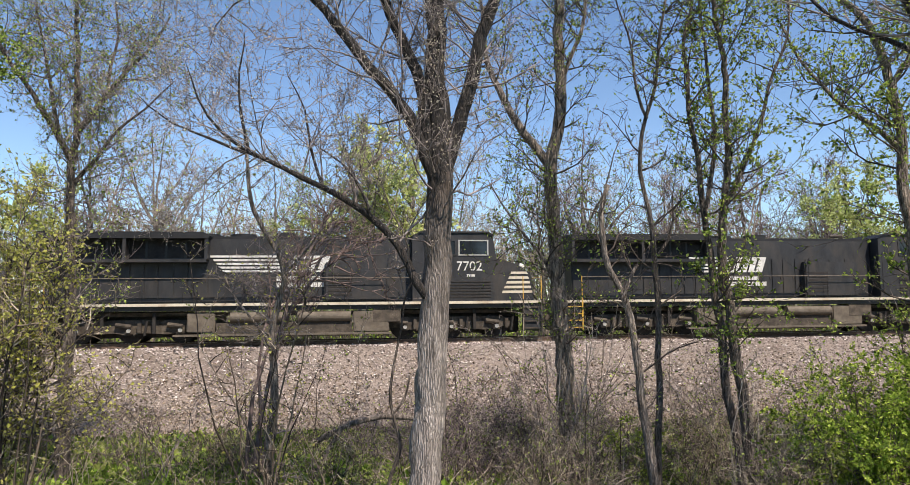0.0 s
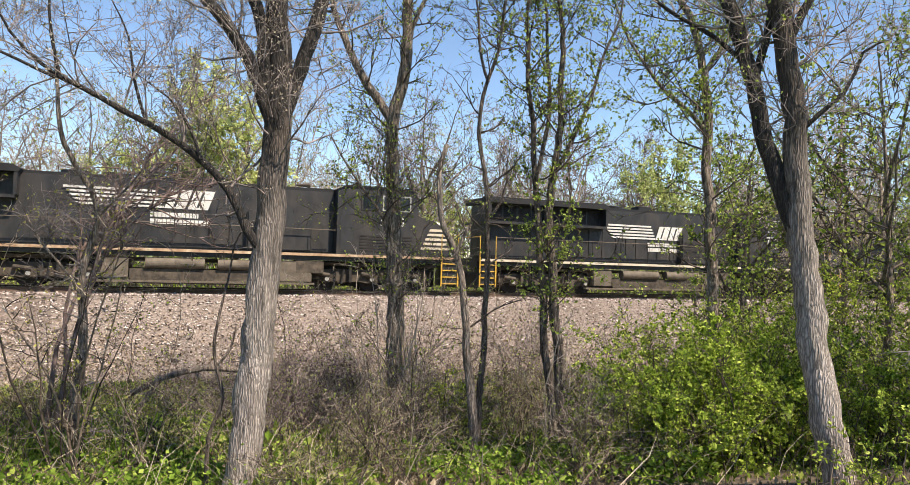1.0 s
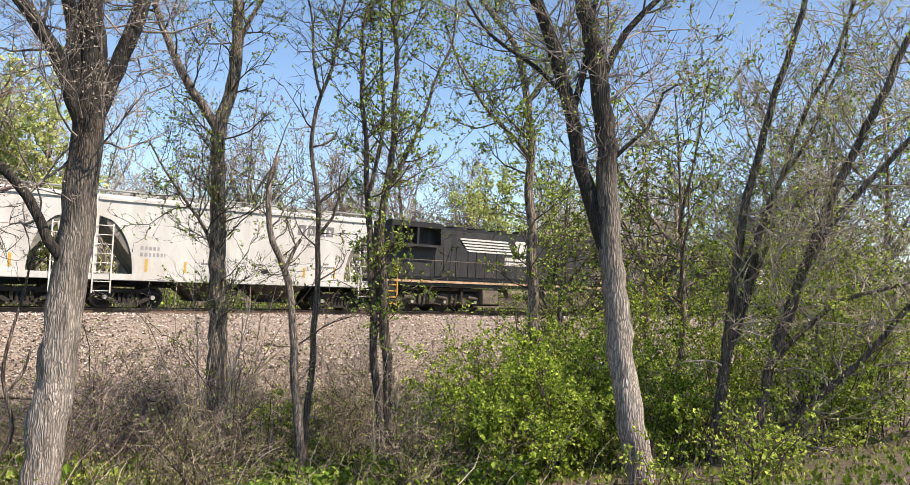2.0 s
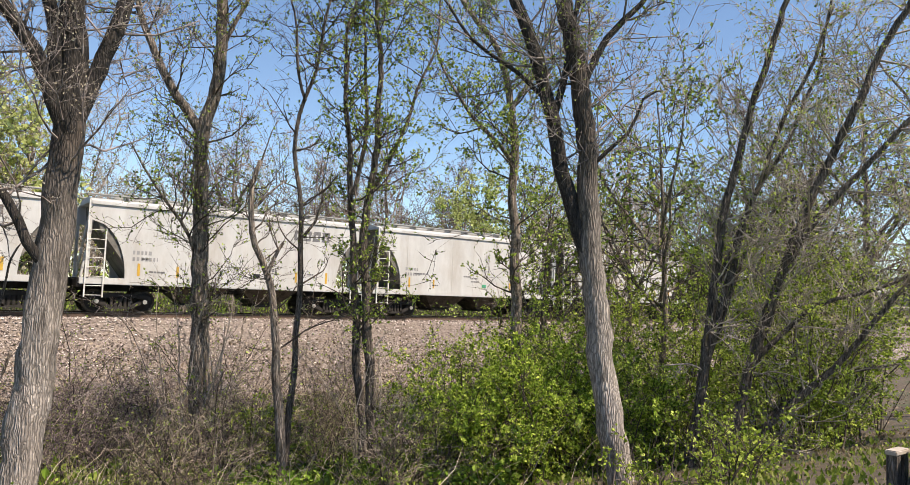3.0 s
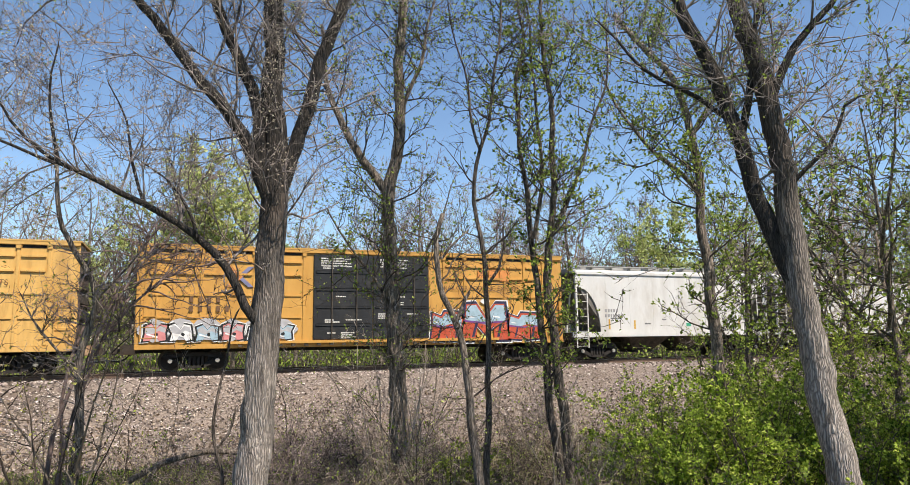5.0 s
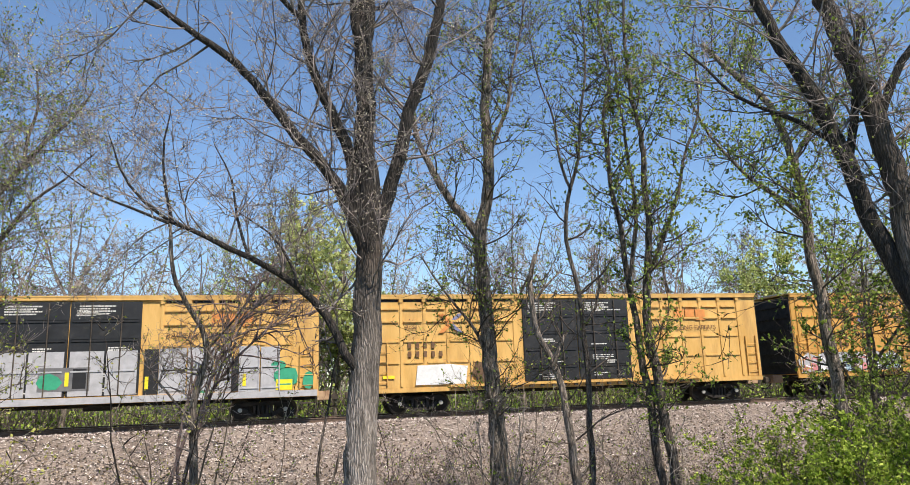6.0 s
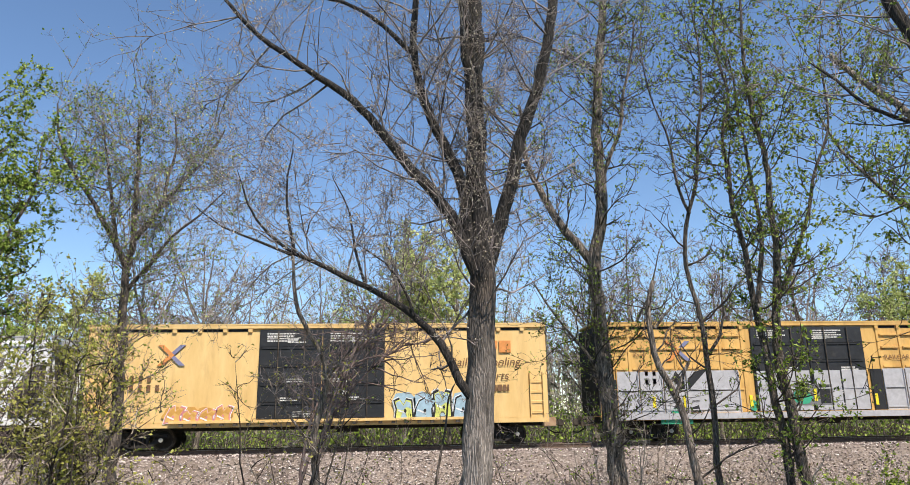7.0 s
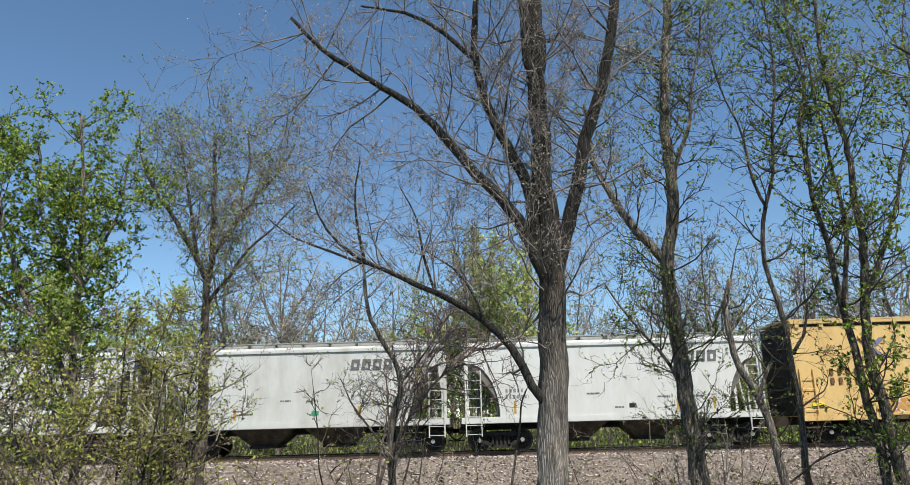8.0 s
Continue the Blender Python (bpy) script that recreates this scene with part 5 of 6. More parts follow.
def build_train():
    rnd = random.Random(3)
    TRAIN.append((locomotive("black diesel locomotive with white emblem at the head of the train", "7634", (-4.4, -2.5, 3.45), (-2.3, 0), 1, CREAM), 19.75))
    TRAIN.append((locomotive("black diesel locomotive with white road number on its cab", "7702", (-3.5, -0.6, 3.52), (-0.3, 0), 2, CREAM), -2.35))
    TRAIN.append((locomotive("black diesel locomotive with rusty walkway stripe and yellow rear steps", "5633", (-5.6, -2.3, 3.85), (-2.0, 0), 3, RUSTY, 1.1, True, -7.1), -24.5))
    pitch = 12.82
    labels = ["dusty white covered hopper car with dark block emblem", "stained white covered hopper car with rusty streaks"]
    for i in range(6):
        old = i in (1, 3)
        TRAIN.append((hopper(labels[old], WHITE_OLD if i < 4 else WHITE_ROAD, 10 + i, (2.2, 0, 2.4, 2.2, 2.0, 0)[i]), -35.3 - pitch * (i + 0.5)))
    # four yellow boxcars
    b = boxcar("ochre boxcar with red and blue spray-painted letters", YELLOW_DEEP, 21)
    pool_marks(b, 5.0, -7.6, True, rnd, stacked=False)
    sprayed_blocks(b)
    graffiti(b, -9.2, -3.4, 1.2, 2.1, 6, [P_PINK, P_WHITE, P_SKY], P_BLACK, P_SILVER, rnd)
    TRAIN.append((b, -122.0))
    b = boxcar("yellow boxcar with a white patch of paint", YELLOW, 22)
    pool_marks(b, 5.0, -7.9, False, rnd, stacked=False)
    part("paint_patch", prism([(-7.5, 1.2), (-5.3, 1.2), (-5.2, 1.95), (-6.0, 2.05), (-7.4, 2.02)], Y_SIDE - 0.006, -1.455), P_WHITE, b, "patch of white paint")
    part("rust_patch", prism(blob(-4.6, 1.7, 0.8, 0.9, rnd), Y_SIDE - 0.003, -1.455), RUST_STAIN, b)
    TRAIN.append((b, -142.9))
    b = boxcar("yellow boxcar with its lower half sprayed silver and green", YELLOW, 23)
    pool_marks(b, 5.2, -7.9, False, rnd, stacked=False)
    silver_side(b, rnd)
    TRAIN.append((b, -163.9))
    b = boxcar("sun-bleached smooth-sided yellow boxcar with pale blue letters", YELLOW_PALE, 24, ribs=False)
    pool_marks(b, 6.3, -8.1, True, rnd)
    graffiti(b, 3.0, 7.0, 1.12, 2.25, 5, [P_LIME, P_SKY], P_BLACK, P_SKY, rnd)
    graffiti(b, -6.2, -3.6, 1.1, 1.75, 4, [YELLOW], P_PINK, YELLOW_DEEP, rnd)
    TRAIN.append((b, -185.05))
    for i in range(5):
        TRAIN.append((hopper(labels[i in (1, 3)], WHITE_ROAD if i in (1, 3) else WHITE_CLEAN, 30 + i, 2.6 if i != 1 else 2.2, 12.15), -195.45 - 13.15 * (i + 0.5)))


def sprayed_blocks(car):
    """Three broad sprayed shapes, pale blue above and red below, with a dark and a white edge; the middle one peaks twice."""
    y = Y_SIDE - 0.012
    for x0, w, h, peaks in ((2.62, 1.6, 1.36, False), (6.42, 1.75, 1.30, False), (4.1, 2.45, 1.75, True)):
        z0 = 1.04

        def at(points, grow_by=0.0):
            cx, cz = 0.5, 0.48
            return [(x0 + w * (cx + (u - cx) * (1 + grow_by)), z0 + h * (cz + (v - cz) * (1 + grow_by * 1.1))) for u, v in points]

        if peaks:
            shape = [(0.0, 0.0), (0.30, 0.0), (0.33, 0.40), (0.52, 0.12), (0.68, 0.40), (0.70, 0.0), (1.0, 0.0), (0.97, 0.55), (0.92, 1.0), (0.70, 1.0), (0.50, 0.66), (0.33, 1.0), (0.10, 0.98), (0.06, 0.60)]
            upper = [(0.08, 0.54), (0.30, 0.50), (0.50, 0.42), (0.72, 0.52), (0.95, 0.50), (0.90, 0.95), (0.72, 0.95), (0.50, 0.58), (0.31, 0.95), (0.13, 0.93)]
        else:
            shape = [(0.0, 0.05), (0.45, 0.0), (0.50, 0.20), (0.56, 0.0), (1.0, 0.04), (0.96, 0.45), (1.04, 0.72), (0.90, 0.98), (0.42, 1.0), (0.34, 0.84), (0.05, 0.96), (0.06, 0.5)]
            upper = [(0.07, 0.56), (0.40, 0.50), (0.62, 0.58), (0.95, 0.52), (0.97, 0.72), (0.88, 0.90), (0.46, 0.92), (0.36, 0.76), (0.10, 0.87)]
        part("white_edge", prism(at(shape, 0.13), y - 0.003, y + 0.01), P_WHITE, car)
        part("dark_edge", prism(at(shape, 0.07), y - 0.006, y + 0.01), P_NAVY, car)
        part("red_fill", prism(at(shape, -0.05), y - 0.009, y + 0.01), P_RED, car)
        part("blue_fill", prism(at(upper, -0.02), y - 0.012, y + 0.01), P_SKY, car)
        for a, b in ((0.22, 0.30), (0.74, 0.80)):
            part("dark_stroke", prism(at([(a, 0.10), (a + 0.05, 0.10), (b + 0.05, 0.46), (b, 0.46)]), y - 0.015, y + 0.01), P_NAVY, car)
            part("glint", prism(at([(a - 0.08, 0.62), (a + 0.06, 0.60), (a + 0.06, 0.63), (a - 0.08, 0.66)]), y - 0.016, y + 0.01), P_WHITE, car)
        part("dark_band", prism(at([(0.06, 0.50), (0.5, 0.44), (0.95, 0.49), (0.95, 0.53), (0.5, 0.49), (0.06, 0.55)]), y - 0.014, y + 0.01), P_PURPLE, car)
    part("lime_drop", prism(blob(5.35, 1.2, 0.5, 0.3, random.Random(4)), y - 0.004, y + 0.01), P_LIME, car)
    part("lime_drop", prism(blob(5.35, 2.85, 0.42, 0.3, random.Random(5)), y - 0.004, y + 0.01), P_WHITE, car)


def silver_side(car, rnd):
    """The lower side sprayed silver bay by bay over its posts, with dark gaps, green remnants and yellow marks."""
    y = Y_SIDE - 0.004
    top = 2.96

    def sheet(name, outline, material, lift=0.0, label=""):
        return part(name, prism(outline, y - lift, y + 0.05), material, car, label)

    def rect(x0, x1, z0, z1):
        return [(x0, z0), (x1, z0), (x1, z1), (x0, z1)]

    bays = [(-8.7, -7.75), (-7.7, -6.7), (-6.65, -5.7), (-5.65, -4.65), (-4.6, -3.3), (3.3, 4.3), (4.35, 5.35), (5.4, 6.0), (6.3, 7.1), (7.15, 7.9)]
    for a, b in bays:
        z1 = top + rnd.uniform(-0.05, 0.05)
        sheet("silver_bay", rect(a, b, 1.14, z1), P_SILVER)
        for q in (a, b - 0.05):
            part("sprayed_post", box(q, q + 0.05, y - 0.045, y + 0.02, 1.14, z1 - 0.04, bevel=0.01), P_SILVER, car)
        for z in (1.28, 2.12):
            part("sprayed_rail", box(a + 0.05, b - 0.05, y - 0.03, y + 0.02, z, z + 0.055, bevel=0.01), P_SILVER, car)
        part("dark_line", box(a + 0.06, b - 0.06, y - 0.006, y + 0.02, 2.08, 2.115), UNDER, car)
        if rnd.random() < 0.6:
            text_bars(a + 0.2, a + 0.2 + rnd.uniform(0.2, 0.5), rnd.uniform(1.5, 2.6), 0.07, y - 0.004, LETTER_GREY, car, rnd)
    # dark gaps, a jagged black bolt and a hump
    sheet("dark_gap", rect(2.75, 3.27, 1.14, top - 0.02), P_BLACK, 0.002)
    sheet("dark_gap", rect(6.02, 6.28, 1.2, 2.5), P_BLACK, 0.002)
    sheet("dark_gap", rect(-9.3, -8.72, 1.14, 2.6), P_BLACK, 0.002)
    sheet("black_bolt", [(-6.1, 2.94), (-5.75, 2.5), (-5.2, 2.9), (-5.0, 2.98), (-4.7, 2.98), (-5.55, 2.15), (-5.8, 2.05), (-6.3, 2.6)], P_BLACK, 0.006)
    sheet("black_hump", [(-6.5, 1.15), (-6.2, 1.5), (-5.9, 1.62), (-5.5, 1.4), (-5.2, 1.5), (-5.1, 1.15)], P_BLACK, 0.006)
    # the lower half of the door
    yd = -1.565
    for a, b in ((-2.5, -1.4), (-1.32, -0.1), (0.1, 1.3), (1.38, 2.5)):
        part("silver_door_panel", prism(rect(a, b, 1.22, top - 0.06), yd - 0.004, yd + 0.03), P_SILVER, car)
        part("sprayed_rail", box(a + 0.04, b - 0.04, yd - 0.03, yd, 2.1, 2.17, bevel=0.01), P_SILVER, car)
    part("dark_recess", prism(rect(-0.95, 0.85, 1.42, 2.3), yd - 0.012, yd + 0.03), LETTER_GREY, car)
    part("green_remnant", prism(blob(-0.55, 1.75, 0.85, 0.66, rnd, 8, 0.15), yd - 0.016, yd + 0.03), P_GREEN, car)
    part("black_block", prism(rect(0.25, 0.72, 1.5, 2.25), yd - 0.016, yd + 0.03), P_BLACK, car)
    part("yellow_mark", prism(rect(-0.02, 0.12, 1.6, 2.12), yd - 0.02, yd + 0.03), P_VIVID, car)
    for x in (-2.9, 2.8, 6.45, -5.85, -7.2):
        part("yellow_mark", prism(rect(x, x + 0.13, 1.4, 1.88), y - 0.012, y + 0.03), P_VIVID, car)
    # green remnants along the ends and the sill
    for cx, cz, w, h in ((8.2, 1.75, 1.0, 0.8), (9.05, 1.55, 0.5, 0.75), (7.85, 2.2, 0.6, 0.35), (-8.95, 1.45, 0.35, 0.6), (-2.75, 1.45, 0.3, 0.5), (-6.2, 1.25, 0.5, 0.22), (4.9, 1.24, 0.5, 0.2)):
        sheet("green_remnant", blob(cx, cz, w, h, rnd, 9, 0.18), P_GREEN, 0.008)
    sheet("yellow_label", rect(7.75, 8.4, 1.2, 1.62), P_VIVID, 0.012)
    part("label_line", prism(rect(7.8, 8.35, 1.4, 1.45), y - 0.016, y + 0.03), P_GREEN, car)
    part("grey_sill", box(-9.4, 9.4, -1.615, -1.605, 0.92, 1.17), P_SILVER, car, "sill sprayed silver")
    part("green_sill", box(-6.9, -5.5, -1.52, -1.44, 0.72, 0.92, bevel=0.02), P_GREEN, car, "green painted step under the sill")


build_train()

# undergrowth between the camera and the ballast
thicket("vine_thicket", "tall tangle of bare vines and stems", 31, -1.65, 14.8, 0.22, 8, 6.0, CANE_MIX, LEAF_YELLOW, 0.35, 0.06, lean=0.06, d=0.25, r=0.026, reach=0.9, kids=(4, 3), droop=0.0, twigs=3)
thicket("vine_thicket", "dense tangle of stems with yellow-green leaves", 32, -5.8, 13.2, 0.8, 13, 6.7, CANE_MIX, LEAF_YELLOW, 1.1, 0.06, lean=0.09, r=0.028, reach=0.8, kids=(5, 3), low=5, droop=0.0)
thicket("vine_thicket", "pale bare tangle of dead vines and canes", 37, -6.35, 13.4, 0.95, 14, 5.4, CANE_MIX, LEAF_YELLOW, 0.35, 0.06, lean=0.16, d=0.5, r=0.026, reach=1.1, kids=(5, 3), twigs=5.5, low=2)
thicket("vine_thicket", "brown tangle of dead vines and canes", 38, -6.9, 14.0, 0.7, 9, 6.0, CANE_MIX, LEAF_YELLOW, 0.3, 0.06, lean=0.12, d=0.5, r=0.024, reach=1.2, kids=(5, 3), twigs=5.0, low=2)
thicket("bare_shrub", "reddish bare shrub with fine twigs", 33, -2.3, 17.5, 0.3, 4, 10.0, TWIG_RED, LEAF, 0.12, 0.05, lean=0.06, d=0.3, r=0.05, reach=1.9, kids=(5, 4, 2), twigs=2.8, low=5)
for i, (x, y, w, n, h) in enumerate([(2.4, 16.6, 1.3, 38, 3.4), (3.2, 18.5, 1.4, 36, 3.4), (4.6, 19.5, 1.3, 26, 3.0), (6.6, 17.5, 1.3, 26, 2.6), (1.2, 20.0, 1.2, 22, 2.2), (9.4, 17.0, 1.4, 34, 2.9), (3.6, 13.0, 1.2, 34, 2.1), (7.2, 10.9, 1.1, 34, 2.1), (-2.6, 18.6, 1.3, 26, 1.9), (0.0, 15.6, 1.1, 22, 1.7), (5.4, 14.8, 1.3, 30, 2.2), (7.6, 14.6, 1.2, 28, 2.4), (2.0, 11.6, 1.0, 24, 1.4)]):
    thicket("bramble_thicket", "brown leafless bramble thicket of arching canes", 40 + i, x, y, w, n, h, (CANE_PURPLE, CANE_MIX)[i > 4], LEAF, 0.16, 0.05, lean=0.7, r=0.014, reach=0.9, kids=(5, 3), twigs=4.5, droop=0.055)
for i, (x, y, w, n, h, k, mt) in enumerate([(9.6, 10.6, 1.1, 34, 2.6, 2.8, 0), (11.2, 11.0, 1.2, 34, 3.3, 2.6, 0), (12.4, 9.6, 1.2, 26, 3.0, 2.2, 0), (13.6, 13.0, 1.6, 24, 4.6, 1.8, 1), (8.6, 11.7, 0.9, 22, 2.5, 2.4, 0), (9.4, 5.9, 0.7, 12, 1.1, 1.0, 1), (10.5, 6.3, 0.8, 12, 1.3, 1.0, 1), (8.2, 6.5, 0.6, 10, 1.0, 1.0, 1), (15.4, 10.5, 1.7, 24, 5.6, 1.6, 1), (14.8, 7.4, 1.5, 26, 4.8, 1.6, 1), (17.5, 8.0, 1.8, 22, 6.2, 1.6, 1), (10.6, 13.6, 1.2, 20, 3.4, 2.0, 0), (6.2, 15.4, 0.6, 14, 1.5, 3.0, 1), (19.0, 11.5, 1.9, 22, 6.0, 1.4, 1), (16.5, 15.5, 1.9, 22, 5.4, 1.3, 1), (22.0, 17.0, 2.2, 20, 6.0, 1.3, 1), (19.5, 19.0, 2.0, 20, 4.6, 1.3, 1), (12.6, 16.2, 1.4, 18, 3.4, 1.4, 1), (26.0, 13.0, 2.4, 20, 6.5, 1.3, 1)]):
    thicket("leafy_shrub", "green shrub with bright new leaves" if not mt else "tall green shrub in young leaf", 60 + i, x, y, w, n, h, TWIG, (LEAF_BRIGHT, LEAF_SHRUB)[mt], k * (2.1 if not mt else 2.1), 0.064, lean=0.35, r=0.018, reach=0.85, kids=(4, 3), twigs=3.6)
for i, (x, y, w, n, h, k) in enumerate([(-7.2, 13.2, 1.0, 7, 7.0, 1.1), (-8.6, 14.2, 1.2, 7, 7.0, 1.1)]):
    thicket("yellow_green_shrub", "tall shrub with yellow-green spring leaves", 80 + i, x, y, w, n, h, TWIG, LEAF_YELLOW, k, 0.075, lean=0.15, r=0.03, reach=0.8, kids=(5, 3), twigs=3.0, low=7, droop=0.005)

thicket("vine_thicket", "pale bare vines climbing round a trunk", 35, 4.95, 15.95, 0.30, 20, 5.0, TWIG_PALE, LEAF, 0.1, 0.05, lean=0.08, d=0.22, r=0.024, reach=0.9, kids=(4, 3), twigs=2.5, droop=0.0)
thicket("vine_thicket", "pale bare vines beside leaning stems", 36, 7.5, 12.8, 0.3, 12, 3.6, TWIG_PALE, LEAF, 0.2, 0.05, lean=0.1, d=0.2, r=0.018, reach=0.8, kids=(4, 3), twigs=3)
tr = random.Random(55)
for i in range(34):  # low bare brush along the toe of the ballast
    x, y = tr.uniform(-8.5, 12.5), tr.uniform(19.5, 25.2)
    thicket("bare_shrub", "low bare purplish shrub at the toe of the ballast" if i % 2 else "low bare brown shrub at the toe of the ballast", 300 + i, x, y, 0.7, 7, tr.uniform(1.1, 2.4), (CANE_MIX, CANE_PURPLE)[i % 2], LEAF, 0.12, 0.05, lean=0.7, d=0.6, r=0.013, reach=0.9, kids=(5, 3), twigs=3.2, droop=0.03)
sp = random.Random(77)
for i in range(32):
    x, y = sp.uniform(-6.5, 13.5), sp.uniform(13.5, 22.5)
    thicket("sapling", "thin bare sapling with pale crossing twigs", 200 + i, x, y, 0.35, 3, sp.uniform(2.0, 5.6), (CANE_MIX, TWIG_GREY, TWIG, CANE_MIX)[i % 4], LEAF, 0.12 if i % 3 else 0.5, 0.05, lean=0.3, d=0.3, r=0.018, reach=1.1, kids=(5, 3), twigs=3.2)


def ground_cover():
    """Grass, weeds and dead canes over the bank."""
    rnd = random.Random(7)
    g, st, weeds, stems = Soup(), Soup(), Soup(), Soup()
    for _ in range(34000):
        x, y = rnd.uniform(-12, 20), rnd.triangular(3, 25.5, 12)
        t = noise.noise(Vector((x * 0.25 + 7, y * 0.3, 2)))
        p = Vector((x, y, ground_z(x, y)))
        green = t + ((0.2 if x < 0 else 0.1) if y > 11 else -0.2) > rnd.uniform(-0.3, 0.5)
        if not green and rnd.random() < 0.4:
            continue
        (g if green else st).leaf(p, Vector((rnd.uniform(-0.6, 0.6), rnd.uniform(-0.6, 0.6), 1)), rnd.uniform(0.10, 0.36) * (1 if green else 0.7) * (0.5 if y < 11 else 1), rnd)
        if green and rnd.random() < 0.75:
            weeds.leaf(p + Vector((0, 0, rnd.uniform(0.05, 0.4))), Vector((rnd.uniform(-1, 1), rnd.uniform(-1, 1), 0.4)), rnd.uniform(0.06, 0.13) * (0.5 if y < 11 else 1), rnd)
    for _ in range(5000):  # green growth at the foot of the ballast
        x, y = rnd.uniform(-11, 3), rnd.uniform(15, 24.5)
        (g if rnd.random() < 0.6 else weeds).leaf(Vector((x, y, ground_z(x, y) + rnd.uniform(0, 0.25))), Vector((rnd.uniform(-0.8, 0.8), rnd.uniform(-0.8, 0.8), 1)), rnd.uniform(0.08, 0.26), rnd)
    for _ in range(260):  # leafy clumps of weeds where the bank lies open to the sun
        cx, cy = (rnd.uniform(-7, 0.8), rnd.uniform(11.5, 19.5)) if rnd.random() < 0.75 else (rnd.uniform(4, 9), rnd.uniform(9.5, 13))
        top, w = rnd.uniform(0.25, 0.65), rnd.uniform(0.25, 0.5)
        for _ in range(46):
            x, y = cx + rnd.gauss(0, w * 0.6), cy + rnd.gauss(0, w * 0.6)
            weeds.leaf(Vector((x, y, ground_z(x, y) + top * rnd.random())), Vector((rnd.uniform(-1, 1), rnd.uniform(-1, 1), rnd.uniform(0.1, 0.9))), rnd.uniform(0.06, 0.15), rnd)
    for _ in range(14000):  # lawn round the viewpoint
        x, y = rnd.uniform(-9, 17), rnd.uniform(-7, 6.5)
        g.leaf(Vector((x, y, ground_z(x, y))), Vector((rnd.uniform(-0.6, 0.6), rnd.uniform(-0.6, 0.6), 1)), rnd.uniform(0.04, 0.11), rnd)
    for _ in range(3600):
        x, y = rnd.uniform(-11, 20), rnd.triangular(7, 25.5, 15)
        p = Vector((x, y, ground_z(x, y)))
        d = Vector((rnd.uniform(-1.3, 1.3), rnd.uniform(-0.7, 0.7), 1)).normalized()
        h = rnd.uniform(0.4, 2.1)
        pts = [p]
        for i in range(3):
            d = bend(rnd, d + Vector((0, 0, -0.2 * i)), 0.34)
            pts.append(pts[-1] + d * h / 3)
        stems.tube(pts[:4], [0.008, 0.006, 0.004, 0.002], 3)
    tagged(g.put("grass", GRASS, smooth=False), "fresh green grass blades on the bank", "grass", kind="stuff")
    tagged(st.put("dry_grass", STRAW, smooth=False), "dead straw-coloured grass and stalks", "dry grass", kind="stuff")
    tagged(weeds.put("weeds", WEED, smooth=False), "low green weeds under the trees", "weeds", kind="stuff")
    tagged(stems.put("dead_canes", CANE_MIX, smooth=False), "thin dead canes standing in the undergrowth", "canes", kind="stuff")


ground_cover()

log_s = Soup()
log_s.tube(smooth_path([(-0.8, 17.0, 1.2), (-0.22, 17.0, 1.5), (0.35, 16.99, 1.66), (0.9, 16.97, 1.72), (1.7, 16.9, 1.62)], 0.15), [0.065] * 43, 9, 0.10)
log_s.f = [f for f in log_s.f if max(f) < len(log_s.v)]
log_s.tube(smooth_path([(-0.22, 17.0, 1.5), (-0.55, 16.9, 1.0), (-0.9, 16.8, 0.4), (-1.1, 16.8, -0.1)], 0.15), [0.05] * 11, 7, 0.1)
log_s.tube(smooth_path([(0.9, 16.97, 1.72), (1.2, 16.8, 2.1), (1.35, 16.7, 2.7)], 0.2), [0.03] * 6, 6, 0.1)
tagged(log_s.put("fallen_branch", BARK_BROWN), "brown fallen branch caught in the brush", "branch")
vine_s = Soup()
vp = smooth_path([(0.62, 12.48, 0.15), (0.62, 12.48, 1.23), (0.82, 12.47, 1.87), (0.65, 12.48, 2.76), (0.85, 12.47, 3.96), (0.90, 12.30, 4.45), (1.02, 12.1, 4.72)], 0.15)
vine_s.tube(vp, [0.042 - 0.03 * i / len(vp) for i in range(len(vp))], 7, 0.06)
tagged(vine_s.put("woody_vine", BARK_DARK), "dark twisting woody vine climbing beside a trunk", "vine")

st = Soup()
gz = ground_z(8.24, 2.82)
st.tube([(8.25, 2.82, gz - 0.1), (8.25, 2.82, gz + 0.1), (8.24, 2.82, gz + 0.36), (8.24, 2.82, gz + 0.37)], [0.27, 0.22, 0.21, 0.02], 14, 0.06)
stump = tagged(st.put("tree_stump", BARK_DARK), "low dark sawn tree stump in the grass", "stump")
plank = part("plank", box(7.98, 8.3, 3.06, 3.18, gz + 0.28, gz + 0.33, bevel=0.01), TWIG_PALE, None)
tagged(plank, "pale weathered plank lying beside a stump", "plank")
part("plank_block", box(8.0, 8.1, 3.07, 3.17, gz - 0.1, gz + 0.28), BARK_DARK, plank)
part("plank_block", box(8.18, 8.28, 3.07, 3.17, gz - 0.1, gz + 0.28), BARK_DARK, plank)

# woods behind the railway


